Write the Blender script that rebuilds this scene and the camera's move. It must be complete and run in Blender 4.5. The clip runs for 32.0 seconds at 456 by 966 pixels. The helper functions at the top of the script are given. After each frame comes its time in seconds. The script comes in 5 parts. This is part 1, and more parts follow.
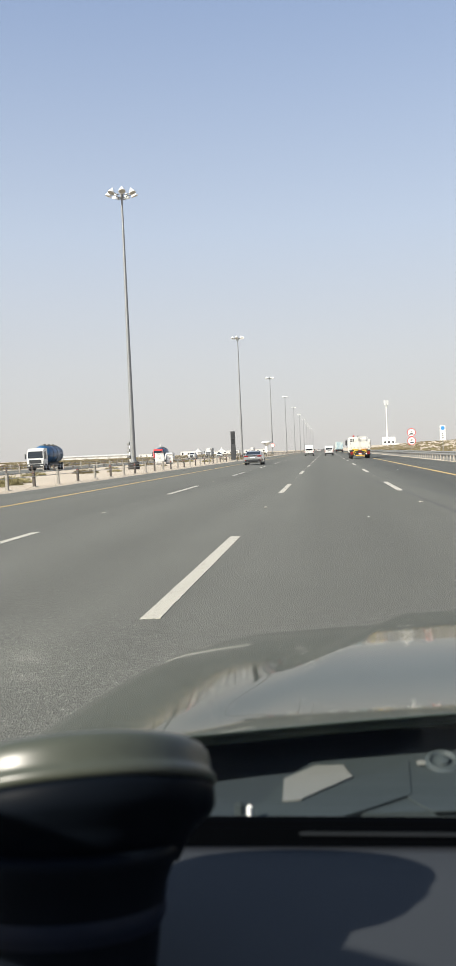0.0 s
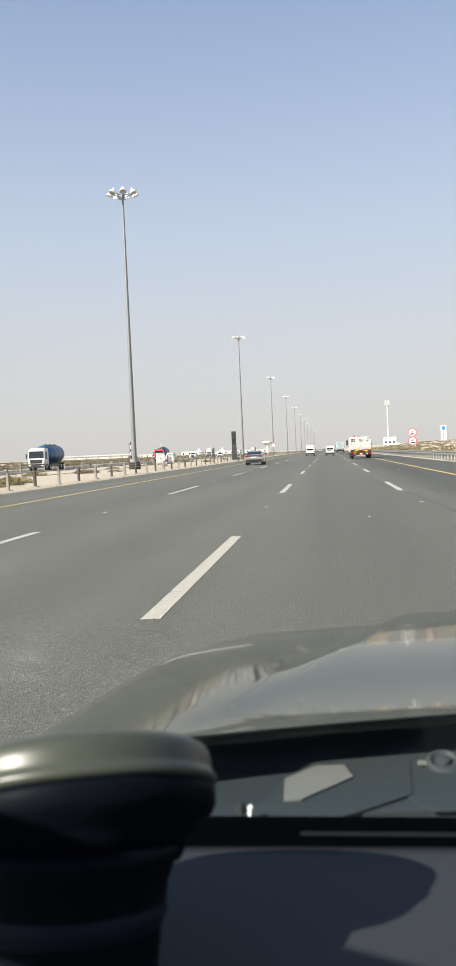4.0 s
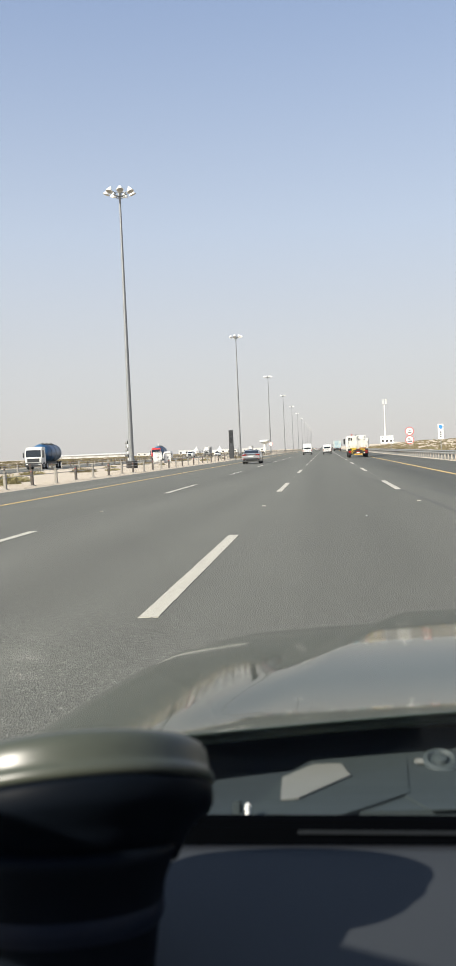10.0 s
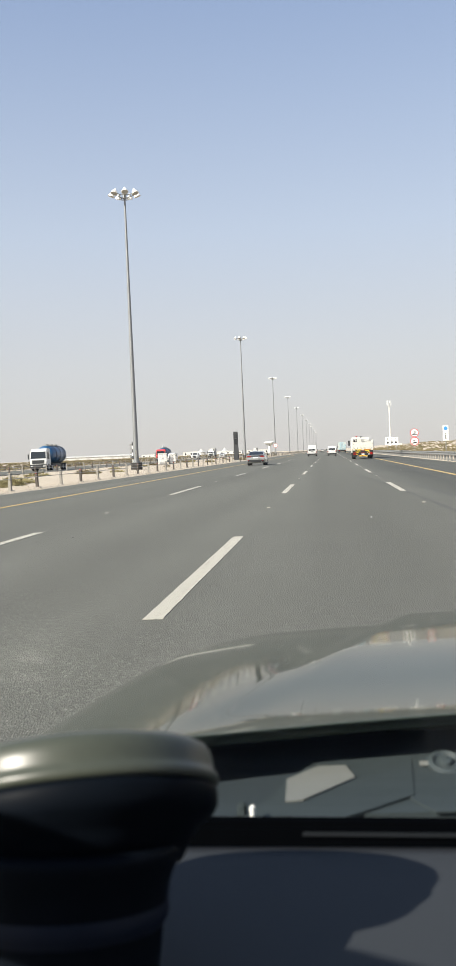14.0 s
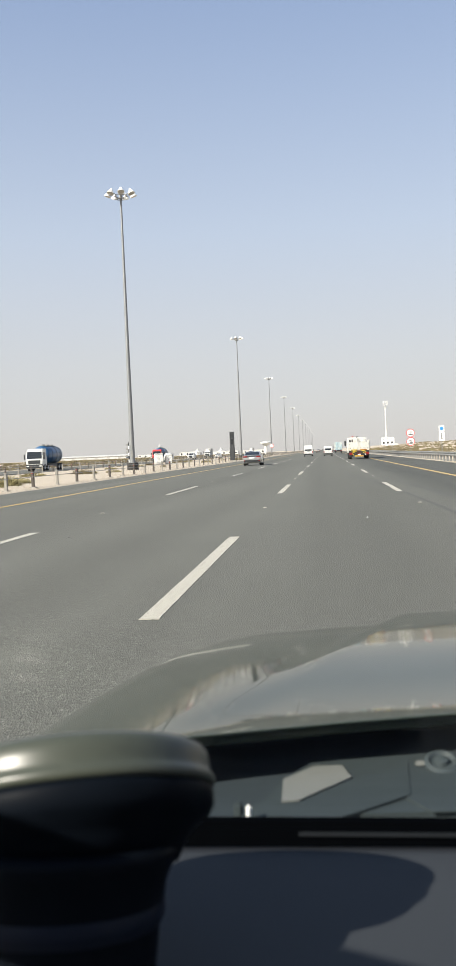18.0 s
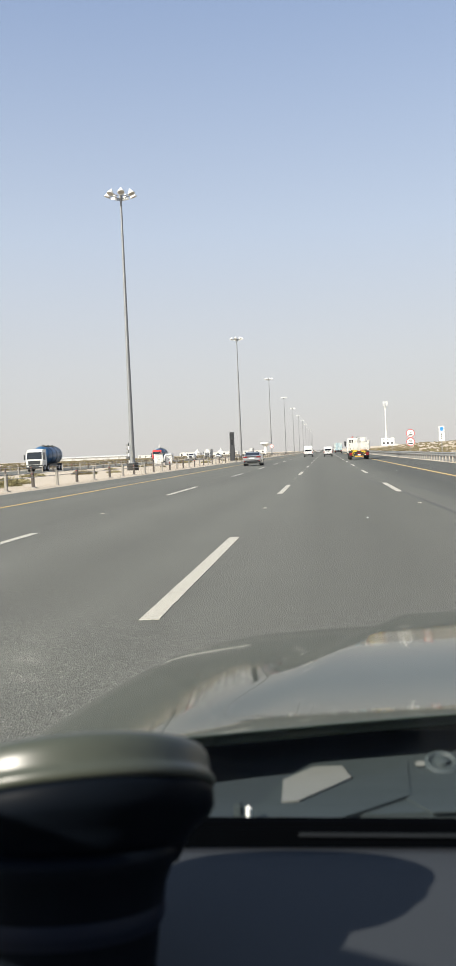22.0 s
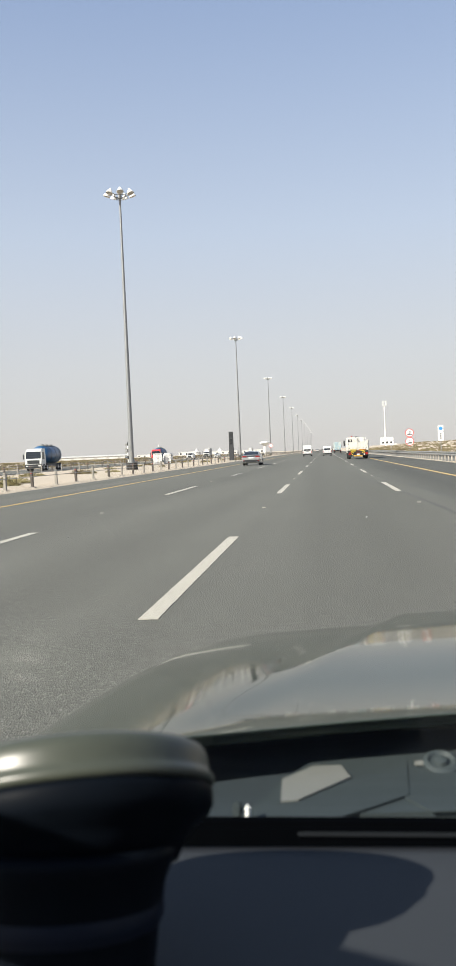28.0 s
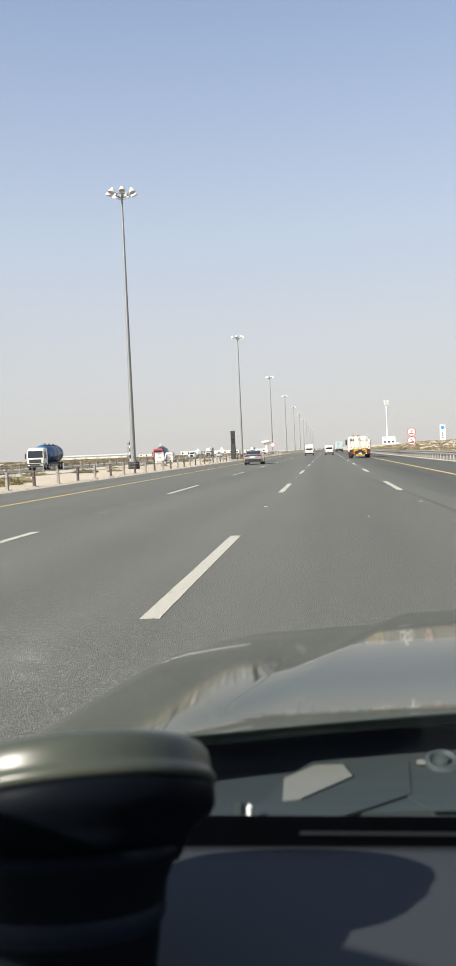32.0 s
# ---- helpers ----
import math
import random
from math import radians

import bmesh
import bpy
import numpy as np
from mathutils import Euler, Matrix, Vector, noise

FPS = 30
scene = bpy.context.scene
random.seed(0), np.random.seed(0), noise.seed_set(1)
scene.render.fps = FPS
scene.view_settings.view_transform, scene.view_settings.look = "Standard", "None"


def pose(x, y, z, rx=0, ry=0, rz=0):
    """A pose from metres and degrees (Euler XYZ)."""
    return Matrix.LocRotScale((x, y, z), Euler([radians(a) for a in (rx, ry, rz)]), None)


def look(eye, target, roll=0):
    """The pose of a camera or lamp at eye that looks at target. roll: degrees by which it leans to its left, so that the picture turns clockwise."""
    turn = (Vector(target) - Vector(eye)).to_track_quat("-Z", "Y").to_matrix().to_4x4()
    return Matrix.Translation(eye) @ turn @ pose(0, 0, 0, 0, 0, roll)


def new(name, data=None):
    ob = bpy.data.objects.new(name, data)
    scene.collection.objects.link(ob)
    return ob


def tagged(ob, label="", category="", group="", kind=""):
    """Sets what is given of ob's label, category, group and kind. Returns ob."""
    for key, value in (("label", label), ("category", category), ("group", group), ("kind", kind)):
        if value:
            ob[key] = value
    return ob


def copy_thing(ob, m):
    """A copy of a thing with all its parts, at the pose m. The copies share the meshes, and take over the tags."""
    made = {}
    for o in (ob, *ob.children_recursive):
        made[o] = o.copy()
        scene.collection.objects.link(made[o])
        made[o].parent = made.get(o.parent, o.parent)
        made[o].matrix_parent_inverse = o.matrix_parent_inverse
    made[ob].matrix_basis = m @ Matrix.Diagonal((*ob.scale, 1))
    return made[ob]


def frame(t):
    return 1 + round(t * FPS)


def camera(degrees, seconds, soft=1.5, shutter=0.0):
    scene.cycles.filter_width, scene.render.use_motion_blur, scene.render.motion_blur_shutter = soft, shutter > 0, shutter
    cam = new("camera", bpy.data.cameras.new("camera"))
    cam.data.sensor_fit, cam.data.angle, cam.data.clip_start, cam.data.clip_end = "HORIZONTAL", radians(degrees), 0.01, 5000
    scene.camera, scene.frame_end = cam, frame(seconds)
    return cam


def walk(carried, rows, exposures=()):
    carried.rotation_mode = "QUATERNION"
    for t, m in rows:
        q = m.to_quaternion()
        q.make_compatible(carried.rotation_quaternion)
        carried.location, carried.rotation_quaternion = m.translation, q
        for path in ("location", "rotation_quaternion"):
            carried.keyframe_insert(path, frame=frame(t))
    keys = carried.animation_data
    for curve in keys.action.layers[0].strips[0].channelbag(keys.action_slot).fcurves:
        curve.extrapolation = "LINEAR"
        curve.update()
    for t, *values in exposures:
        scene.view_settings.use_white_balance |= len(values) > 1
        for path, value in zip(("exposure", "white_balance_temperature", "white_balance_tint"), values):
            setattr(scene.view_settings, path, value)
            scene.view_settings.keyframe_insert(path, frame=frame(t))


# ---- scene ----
# ---- camera ----
LENS = 29.0
PATH = [
    (0.0, 0.0, 0.0, 1.36, 88.040, 2.40, 6.382),
    (0.5, 0.0, 0.0, 1.36, 88.012, 2.40, 6.321),
    (1.0, 0.0, 0.0, 1.36, 88.096, 2.40, 6.353),
    (1.5, 0.0, 0.0, 1.36, 88.012, 2.40, 6.382),
    (2.0, 0.0, 0.0, 1.36, 88.069, 2.40, 6.442),
    (2.5, 0.0, 0.0, 1.36, 88.180, 2.40, 6.442),
    (3.0, 0.0, 0.0, 1.36, 88.124, 2.40, 6.442),
    (3.5, 0.0, 0.0, 1.36, 88.040, 2.40, 6.442),
    (5.5, 0.0, 0.0, 1.36, 88.069, 2.40, 6.382),
    (6.0, 0.0, 0.0, 1.36, 88.124, 2.40, 6.319),
    (6.5, 0.0, 0.0, 1.36, 87.901, 2.40, 6.319),
    (7.0, 0.0, 0.0, 1.36, 88.069, 2.40, 6.201),
    (7.5, 0.0, 0.0, 1.36, 88.069, 2.40, 6.382),
    (8.0, 0.0, 0.0, 1.36, 88.014, 2.40, 6.351),
    (8.5, 0.0, 0.0, 1.36, 88.012, 2.40, 6.382),
    (9.0, 0.0, 0.0, 1.36, 88.012, 2.40, 6.382),
    (9.5, 0.0, 0.0, 1.36, 88.012, 2.40, 6.319),
    (10.0, 0.0, 0.0, 1.36, 87.956, 2.40, 6.260),
    (10.5, 0.0, 0.0, 1.36, 87.956, 2.40, 6.319),
    (11.0, 0.0, 0.0, 1.36, 87.956, 2.40, 6.201),
    (11.5, 0.0, 0.0, 1.36, 87.901, 2.40, 6.260),
    (12.0, 0.0, 0.0, 1.36, 87.956, 2.40, 6.471),
    (12.5, 0.0, 0.0, 1.36, 87.956, 2.40, 6.501),
    (13.0, 0.0, 0.0, 1.36, 87.901, 2.40, 6.564),
    (13.5, 0.0, 0.0, 1.36, 87.956, 2.40, 6.501),
    (14.0, 0.0, 0.0, 1.36, 88.069, 2.40, 6.564),
    (14.5, 0.0, 0.0, 1.36, 88.069, 2.40, 6.564),
    (16.5, 0.0, 0.0, 1.36, 88.014, 2.40, 6.442),
    (17.0, 0.0, 0.0, 1.36, 88.180, 2.40, 6.442),
    (17.5, 0.0, 0.0, 1.36, 88.069, 2.40, 6.442),
    (18.0, 0.0, 0.0, 1.36, 88.069, 2.40, 6.319),
    (18.5, 0.0, 0.0, 1.36, 88.124, 2.40, 6.319),
    (19.0, 0.0, 0.0, 1.36, 88.069, 2.40, 6.201),
    (19.5, 0.0, 0.0, 1.36, 88.069, 2.40, 6.260),
    (20.0, 0.0, 0.0, 1.36, 88.069, 2.40, 6.262),
    (20.5, 0.0, 0.0, 1.36, 88.069, 2.40, 6.321),
    (21.0, 0.0, 0.0, 1.36, 88.014, 2.40, 6.382),
    (21.5, 0.0, 0.0, 1.36, 88.124, 2.40, 6.442),
    (22.0, 0.0, 0.0, 1.36, 88.096, 2.40, 6.319),
    (22.5, 0.0, 0.0, 1.36, 88.069, 2.40, 6.412),
    (23.0, 0.0, 0.0, 1.36, 88.012, 2.40, 6.442),
    (23.5, 0.0, 0.0, 1.36, 88.012, 2.40, 6.505),
    (24.0, 0.0, 0.0, 1.36, 88.067, 2.40, 6.564),
    (24.5, 0.0, 0.0, 1.36, 88.124, 2.40, 6.594),
    (25.0, 0.0, 0.0, 1.36, 88.124, 2.40, 6.625),
    (25.5, 0.0, 0.0, 1.36, 87.956, 2.40, 6.564),
    (26.0, 0.0, 0.0, 1.36, 88.069, 2.40, 6.446),
    (26.5, 0.0, 0.0, 1.36, 88.012, 2.40, 6.319),
    (28.5, 0.0, 0.0, 1.36, 88.069, 2.40, 6.260),
    (29.0, 0.0, 0.0, 1.36, 88.069, 2.40, 6.260),
    (29.5, 0.0, 0.0, 1.36, 88.069, 2.40, 6.201),
    (30.0, 0.0, 0.0, 1.36, 88.124, 2.40, 6.446),
    (30.5, 0.0, 0.0, 1.36, 88.124, 2.40, 6.442),
    (31.0, 0.0, 0.0, 1.36, 88.069, 2.40, 6.442),
    (31.5, 0.0, 0.0, 1.36, 88.124, 2.40, 6.353),
    (32.0, 0.0, 0.0, 1.36, 88.012, 2.40, 6.382),
]
cam = camera(LENS, 32.0, soft=1.1)
cam.data.dof.use_dof, cam.data.dof.focus_distance, cam.data.dof.aperture_fstop = True, 40.0, 22.0
walk(cam, [(t, pose(*r)) for t, *r in PATH], exposures=[(0.0, 1.10, 6600, 10), (32.0, 1.10, 6600, 10)])

# ---- sky and sun ----
SUN_EL, SUN_DIR = 35.0, Vector((-0.733, -0.680, 0.0)).normalized()
world = bpy.data.worlds.new("desert_sky")
scene.world = world
world.use_nodes = True
wn, wl = world.node_tree.nodes, world.node_tree.links
wn.clear()
sky = wn.new("ShaderNodeTexSky")
sky.sky_type, sky.sun_disc = "NISHITA", False
sky.sun_elevation = radians(SUN_EL)
sky.sun_rotation = math.atan2(SUN_DIR.x, SUN_DIR.y)
sky.altitude, sky.air_density, sky.dust_density, sky.ozone_density = 0.0, 1.0, 1.0, 3.0
bg = wn.new("ShaderNodeBackground")
bg.inputs["Strength"].default_value = 0.125
wo = wn.new("ShaderNodeOutputWorld")
# dusty haze thickening towards the horizon, the same all round
haze_at = wn.new("ShaderNodeTexCoord")
haze_sep = wn.new("ShaderNodeSeparateXYZ")
haze_fac = wn.new("ShaderNodeMapRange")
haze_fac.interpolation_type = "SMOOTHERSTEP"
haze_fac.inputs["From Min"].default_value, haze_fac.inputs["From Max"].default_value = 0.0, 0.7
haze_fac.inputs["To Min"].default_value, haze_fac.inputs["To Max"].default_value = 0.95, 0.6
haze_mix = wn.new("ShaderNodeMix")
haze_mix.data_type = "RGBA"
haze_col = wn.new("ShaderNodeValToRGB")
stops = ((0.0, (2.72, 2.58, 2.58)), (0.10, (2.64, 2.60, 2.74)), (0.24, (2.24, 2.42, 2.90)), (0.45, (1.42, 1.66, 2.34)), (0.9, (0.75, 1.05, 1.8)))
while len(haze_col.color_ramp.elements) < len(stops):
    haze_col.color_ramp.elements.new(0.5)
for el, (at, c) in zip(haze_col.color_ramp.elements, stops):
    el.position, el.color = at, (*c, 1)
wl.new(haze_sep.outputs["Z"], haze_col.inputs["Fac"])
wl.new(haze_col.outputs["Color"], haze_mix.inputs["B"])
wl.new(haze_at.outputs["Generated"], haze_sep.inputs[0])
wl.new(haze_sep.outputs["Z"], haze_fac.inputs["Value"])
wl.new(haze_fac.outputs[0], haze_mix.inputs["Factor"])
wl.new(sky.outputs[0], haze_mix.inputs["A"])
wl.new(haze_mix.outputs["Result"], bg.inputs[0])
wl.new(bg.outputs[0], wo.inputs[0])

sun = new("sun", bpy.data.lights.new("sun", "SUN"))
sun.data.energy, sun.data.angle, sun.data.color = 4.7, radians(0.6), (1.0, 0.94, 0.84)
to_sun = SUN_DIR * math.cos(radians(SUN_EL)) + Vector((0, 0, math.sin(radians(SUN_EL))))
sun.matrix_world = look(to_sun * 60, (0, 0, 0))


# ---- materials ----
def mat(name, col, rough=0.6, metal=0.0, var=0.12, scale=6.0, bump=0.0, fine=60.0, coat=0.0, dirt=None, spec=0.5):
    """A surface with colour variation at two scales, fine relief and, where given, a dirt colour in patches."""
    m = bpy.data.materials.new(name)
    m.use_nodes = True
    n, l = m.node_tree.nodes, m.node_tree.links
    b = n["Principled BSDF"]
    b.inputs["Roughness"].default_value, b.inputs["Metallic"].default_value = rough, metal
    b.inputs["Coat Weight"].default_value, b.inputs["Specular IOR Level"].default_value = coat, spec
    tc = n.new("ShaderNodeTexCoord")
    big, small = n.new("ShaderNodeTexNoise"), n.new("ShaderNodeTexNoise")
    big.inputs["Scale"].default_value, small.inputs["Scale"].default_value = scale, fine
    big.inputs["Detail"].default_value, small.inputs["Detail"].default_value = 5, 3
    for q in (big, small):
        l.new(tc.outputs["Object"], q.inputs["Vector"])
    add = n.new("ShaderNodeMath")
    add.operation = "ADD"
    l.new(big.outputs["Fac"], add.inputs[0])
    l.new(small.outputs["Fac"], add.inputs[1])
    mr = n.new("ShaderNodeMapRange")
    mr.inputs["From Min"].default_value, mr.inputs["From Max"].default_value = 0.6, 1.4
    mr.inputs["To Min"].default_value, mr.inputs["To Max"].default_value = 1 - var, 1 + var
    l.new(add.outputs[0], mr.inputs["Value"])
    mul = n.new("ShaderNodeVectorMath")
    mul.operation = "MULTIPLY"
    mul.inputs[0].default_value = col
    l.new(mr.outputs[0], mul.inputs[1])
    out = mul.outputs[0]
    if dirt:
        ramp = n.new("ShaderNodeMapRange")
        ramp.inputs["From Min"].default_value, ramp.inputs["From Max"].default_value = 0.5, 0.7
        l.new(big.outputs["Fac"], ramp.inputs["Value"])
        mix = n.new("ShaderNodeMix")
        mix.data_type = "RGBA"
        l.new(ramp.outputs[0], mix.inputs["Factor"])
        l.new(out, mix.inputs["A"])
        mix.inputs["B"].default_value = (*dirt, 1)
        out = mix.outputs["Result"]
    l.new(out, b.inputs["Base Color"])
    if bump:
        bp = n.new("ShaderNodeBump")
        bp.inputs["Strength"].default_value, bp.inputs["Distance"].default_value = bump, 0.01
        l.new(small.outputs["Fac"], bp.inputs["Height"])
        l.new(bp.outputs[0], b.inputs["Normal"])
    return m


def asphalt_mat(name, base, worn):
    """Bituminous surface: pale and dark aggregate grains, lane wear, cracks and patches."""
    m = bpy.data.materials.new(name)
    m.use_nodes = True
    n, l = m.node_tree.nodes, m.node_tree.links
    b = n["Principled BSDF"]
    b.inputs["Roughness"].default_value, b.inputs["Specular IOR Level"].default_value = 0.9, 0.25
    tc = n.new("ShaderNodeTexCoord")

    def tex(kind, scale, detail=3, squash=None):
        t = n.new(kind)
        t.inputs["Scale"].default_value = scale
        if kind == "ShaderNodeTexNoise":
            t.inputs["Detail"].default_value = detail
        if squash:
            mp = n.new("ShaderNodeMapping")
            mp.inputs["Scale"].default_value = squash
            l.new(tc.outputs["Object"], mp.inputs["Vector"])
            l.new(mp.outputs[0], t.inputs["Vector"])
        else:
            l.new(tc.outputs["Object"], t.inputs["Vector"])
        return t

    def ranged(sock, a, bb, c, d):
        r = n.new("ShaderNodeMapRange")
        for k, v in zip(("From Min", "From Max", "To Min", "To Max"), (a, bb, c, d)):
            r.inputs[k].default_value = v
        l.new(sock, r.inputs["Value"])
        return r.outputs[0]

    def times(a, bb):
        q = n.new("ShaderNodeMath")
        q.operation = "MULTIPLY"
        l.new(a, q.inputs[0])
        l.new(bb, q.inputs[1])
        return q.outputs[0]

    grain = tex("ShaderNodeTexVoronoi", 85, squash=(1.0, 0.6, 1.0))
    grit = tex("ShaderNodeTexNoise", 38, 4)
    lanes = tex("ShaderNodeTexNoise", 1.0, 2, (0.55, 0.012, 1))
    patch = tex("ShaderNodeTexNoise", 0.35, 5)
    sepc = n.new("ShaderNodeSeparateColor")
    l.new(grain.outputs["Color"], sepc.inputs[0])
    g1 = ranged(sepc.outputs[0], 0.0, 1.0, 0.75, 1.16)
    g1b = ranged(sepc.outputs[1], 0.94, 0.97, 1.0, 1.6)
    g2 = ranged(grit.outputs["Fac"], 0.3, 0.7, 0.78, 1.22)
    g3 = ranged(lanes.outputs["Fac"], 0.3, 0.7, 0.84, 1.12)
    g4 = ranged(patch.outputs["Fac"], 0.3, 0.7, 0.96, 1.04)
    f = times(times(times(times(g1, g1b), g2), g3), g4)
    mix = n.new("ShaderNodeVectorMath")
    mix.operation = "MULTIPLY"
    sx = n.new("ShaderNodeSeparateXYZ")
    l.new(tc.outputs["Object"], sx.inputs[0])
    wear = n.new("ShaderNodeMix")
    wear.data_type = "RGBA"
    wear.inputs["A"].default_value, wear.inputs["B"].default_value = (*worn, 1), (*base, 1)
    wob = n.new("ShaderNodeMath")
    wob.operation = "ADD"
    l.new(sx.outputs["X"], wob.inputs[0])
    l.new(ranged(patch.outputs["Fac"], 0, 1, -0.6, 0.6), wob.inputs[1])
    l.new(ranged(wob.outputs[0], 2.4, 3.9, 0.0, 1.0), wear.inputs["Factor"])
    l.new(wear.outputs["Result"], mix.inputs[0])
    l.new(f, mix.inputs[1])
    l.new(mix.outputs[0], b.inputs["Base Color"])
    bp = n.new("ShaderNodeBump")
    bp.inputs["Strength"].default_value, bp.inputs["Distance"].default_value = 0.7, 0.006
    l.new(grain.outputs["Distance"], bp.inputs["Height"])
    l.new(bp.outputs[0], b.inputs["Normal"])
    return m


def paint_mat(name, col, keep):
    """Thick road paint with chips broken out down to the asphalt and greyed tyre rub."""
    m = mat(name, col, 0.7, 0, 0.08, 5.0, 0.4, 90, dirt=tuple(c * 0.84 for c in col))
    n, l = m.node_tree.nodes, m.node_tree.links
    b = n["Principled BSDF"]
    under = b.inputs["Base Color"].links[0].from_socket
    tc = n.new("ShaderNodeTexCoord")
    geo = n.new("ShaderNodeObjectInfo")
    shift = n.new("ShaderNodeVectorMath")
    shift.operation = "MULTIPLY_ADD"
    l.new(geo.outputs["Random"], shift.inputs[0])
    shift.inputs[1].default_value = (40, 90, 0)
    l.new(tc.outputs["Object"], shift.inputs[2])
    chips = n.new("ShaderNodeTexNoise")
    chips.inputs["Scale"].default_value, chips.inputs["Detail"].default_value, chips.inputs["Roughness"].default_value = 17.0, 4.0, 0.7
    l.new(shift.outputs[0], chips.inputs["Vector"])
    cut = n.new("ShaderNodeMapRange")
    cut.inputs["From Min"].default_value, cut.inputs["From Max"].default_value = keep, keep + 0.03
    l.new(chips.outputs["Fac"], cut.inputs["Value"])
    mix = n.new("ShaderNodeMix")
    mix.data_type = "RGBA"
    l.new(cut.outputs[0], mix.inputs["Factor"])
    l.new(under, mix.inputs["A"])
    mix.inputs["B"].default_value = (0.11, 0.108, 0.098, 1)
    l.new(mix.outputs["Result"], b.inputs["Base Color"])
    return m


def sand_mat():
    """Pale desert sand with stony patches, tufts' litter and wind ripples."""
    m = mat("desert_sand", (0.44, 0.37, 0.29), 0.95, 0, 0.16, 0.08, 0.6, 3.0, dirt=(0.34, 0.28, 0.205))
    return m


M_ROAD = asphalt_mat("asphalt", (0.085, 0.085, 0.076), (0.118, 0.116, 0.102))
M_SAND = sand_mat()
M_PAINT = paint_mat("road_paint_white", (0.44, 0.41, 0.345), 0.605)
M_WORN = paint_mat("road_paint_worn", (0.42, 0.40, 0.345), 0.51)
M_YELLOW = mat("road_paint_yellow", (0.50, 0.34, 0.11), 0.7, 0, 0.18, 0.8, 0.3, 40, dirt=(0.33, 0.26, 0.14))
M_GALV = mat("galvanised_steel", (0.26, 0.26, 0.25), 0.55, 0.5, 0.12, 2.0, 0.1, 30)
M_MAST = mat("mast_steel", (0.20, 0.205, 0.21), 0.5, 0.35, 0.1, 0.6, 0.05, 20)
M_LAMP = mat("lamp_white", (0.72, 0.71, 0.68), 0.45, 0, 0.06, 3)
M_DARK = mat("dark_plastic", (0.02, 0.022, 0.024), 0.5, 0, 0.1, 5)
M_CONC = mat("concrete", (0.30, 0.28, 0.25), 0.9, 0, 0.15, 3, 0.5, 40)
M_BASE = mat("dark_plinth", (0.030, 0.027, 0.025), 0.9, 0, 0.2, 3, 0.5, 30)
M_COLUMN = mat("column_grey", (0.032, 0.033, 0.036), 0.6, 0, 0.12, 1.5)
M_POST = mat("weathered_post", (0.085, 0.072, 0.062), 0.85, 0.1, 0.3, 3.0, 0.3, 25, dirt=(0.17, 0.15, 0.13))
M_POSTL = mat("pale_post", (0.27, 0.25, 0.22), 0.8, 0.1, 0.2, 3.0, 0.3, 25)
M_REDREF = mat("red_reflector", (0.35, 0.05, 0.04), 0.35, 0, 0.05)
M_WHITE = mat("white_vehicle_paint", (0.54, 0.53, 0.51), 0.35, 0, 0.05, 1.2, coat=0.4)
M_CREAM = mat("cream_truck_paint", (0.58, 0.56, 0.515), 0.5, 0, 0.10, 1.5, dirt=(0.48, 0.455, 0.40))
M_SILVER = mat("silver_paint", (0.42, 0.42, 0.42), 0.3, 0.6, 0.05, 2, coat=0.6)
M_BLUE = mat("blue_tank_paint", (0.018, 0.085, 0.19), 0.35, 0.1, 0.12, 1, coat=0.3)
M_TEAL = mat("teal_box_paint", (0.32, 0.42, 0.46), 0.5, 0, 0.25, 1.2, dirt=(0.5, 0.45, 0.35))
M_GREYBOX = mat("grey_box_panel", (0.36, 0.35, 0.33), 0.5, 0, 0.1, 1.5)
M_TYRE = mat("tyre_rubber", (0.018, 0.018, 0.018), 0.9, 0, 0.2, 10)
M_RIM = mat("wheel_rim", (0.35, 0.35, 0.36), 0.35, 0.8, 0.1, 6)
M_GLASSD = mat("tinted_glass", (0.016, 0.019, 0.021), 0.08, 0, 0.05, 2, coat=0.5)
M_RED = mat("tail_light_red", (0.30, 0.016, 0.014), 0.25, 0, 0.05)
M_AMBER = mat("amber_lens", (0.55, 0.22, 0.02), 0.25, 0, 0.05)
M_YEL = mat("warning_yellow", (0.66, 0.47, 0.03), 0.5, 0, 0.06)
M_BLACK = mat("sign_black", (0.015, 0.015, 0.016), 0.6, 0, 0.05)
M_SIGNW = mat("sign_white", (0.74, 0.74, 0.72), 0.5, 0, 0.04)
M_SIGNR = mat("sign_red", (0.5, 0.03, 0.03), 0.5, 0, 0.04)
M_SIGNB = mat("sign_blue", (0.04, 0.22, 0.5), 0.5, 0, 0.04)
M_BUILD = mat("white_cladding", (0.5, 0.49, 0.47), 0.7, 0, 0.05, 0.05)
M_SCRUB = mat("dry_scrub", (0.17, 0.135, 0.075), 0.95, 0, 0.35, 1.3, 0.0, 14, dirt=(0.15, 0.14, 0.07))
M_GREEN = mat("green_scrub", (0.22, 0.19, 0.09), 0.95, 0, 0.3, 2.0, 0.0, 14)
M_BONNET = mat("grey_green_metallic", (0.030, 0.039, 0.029), 0.065, 0.0, 0.08, 1.5, 0.0, 30, spec=0.29)
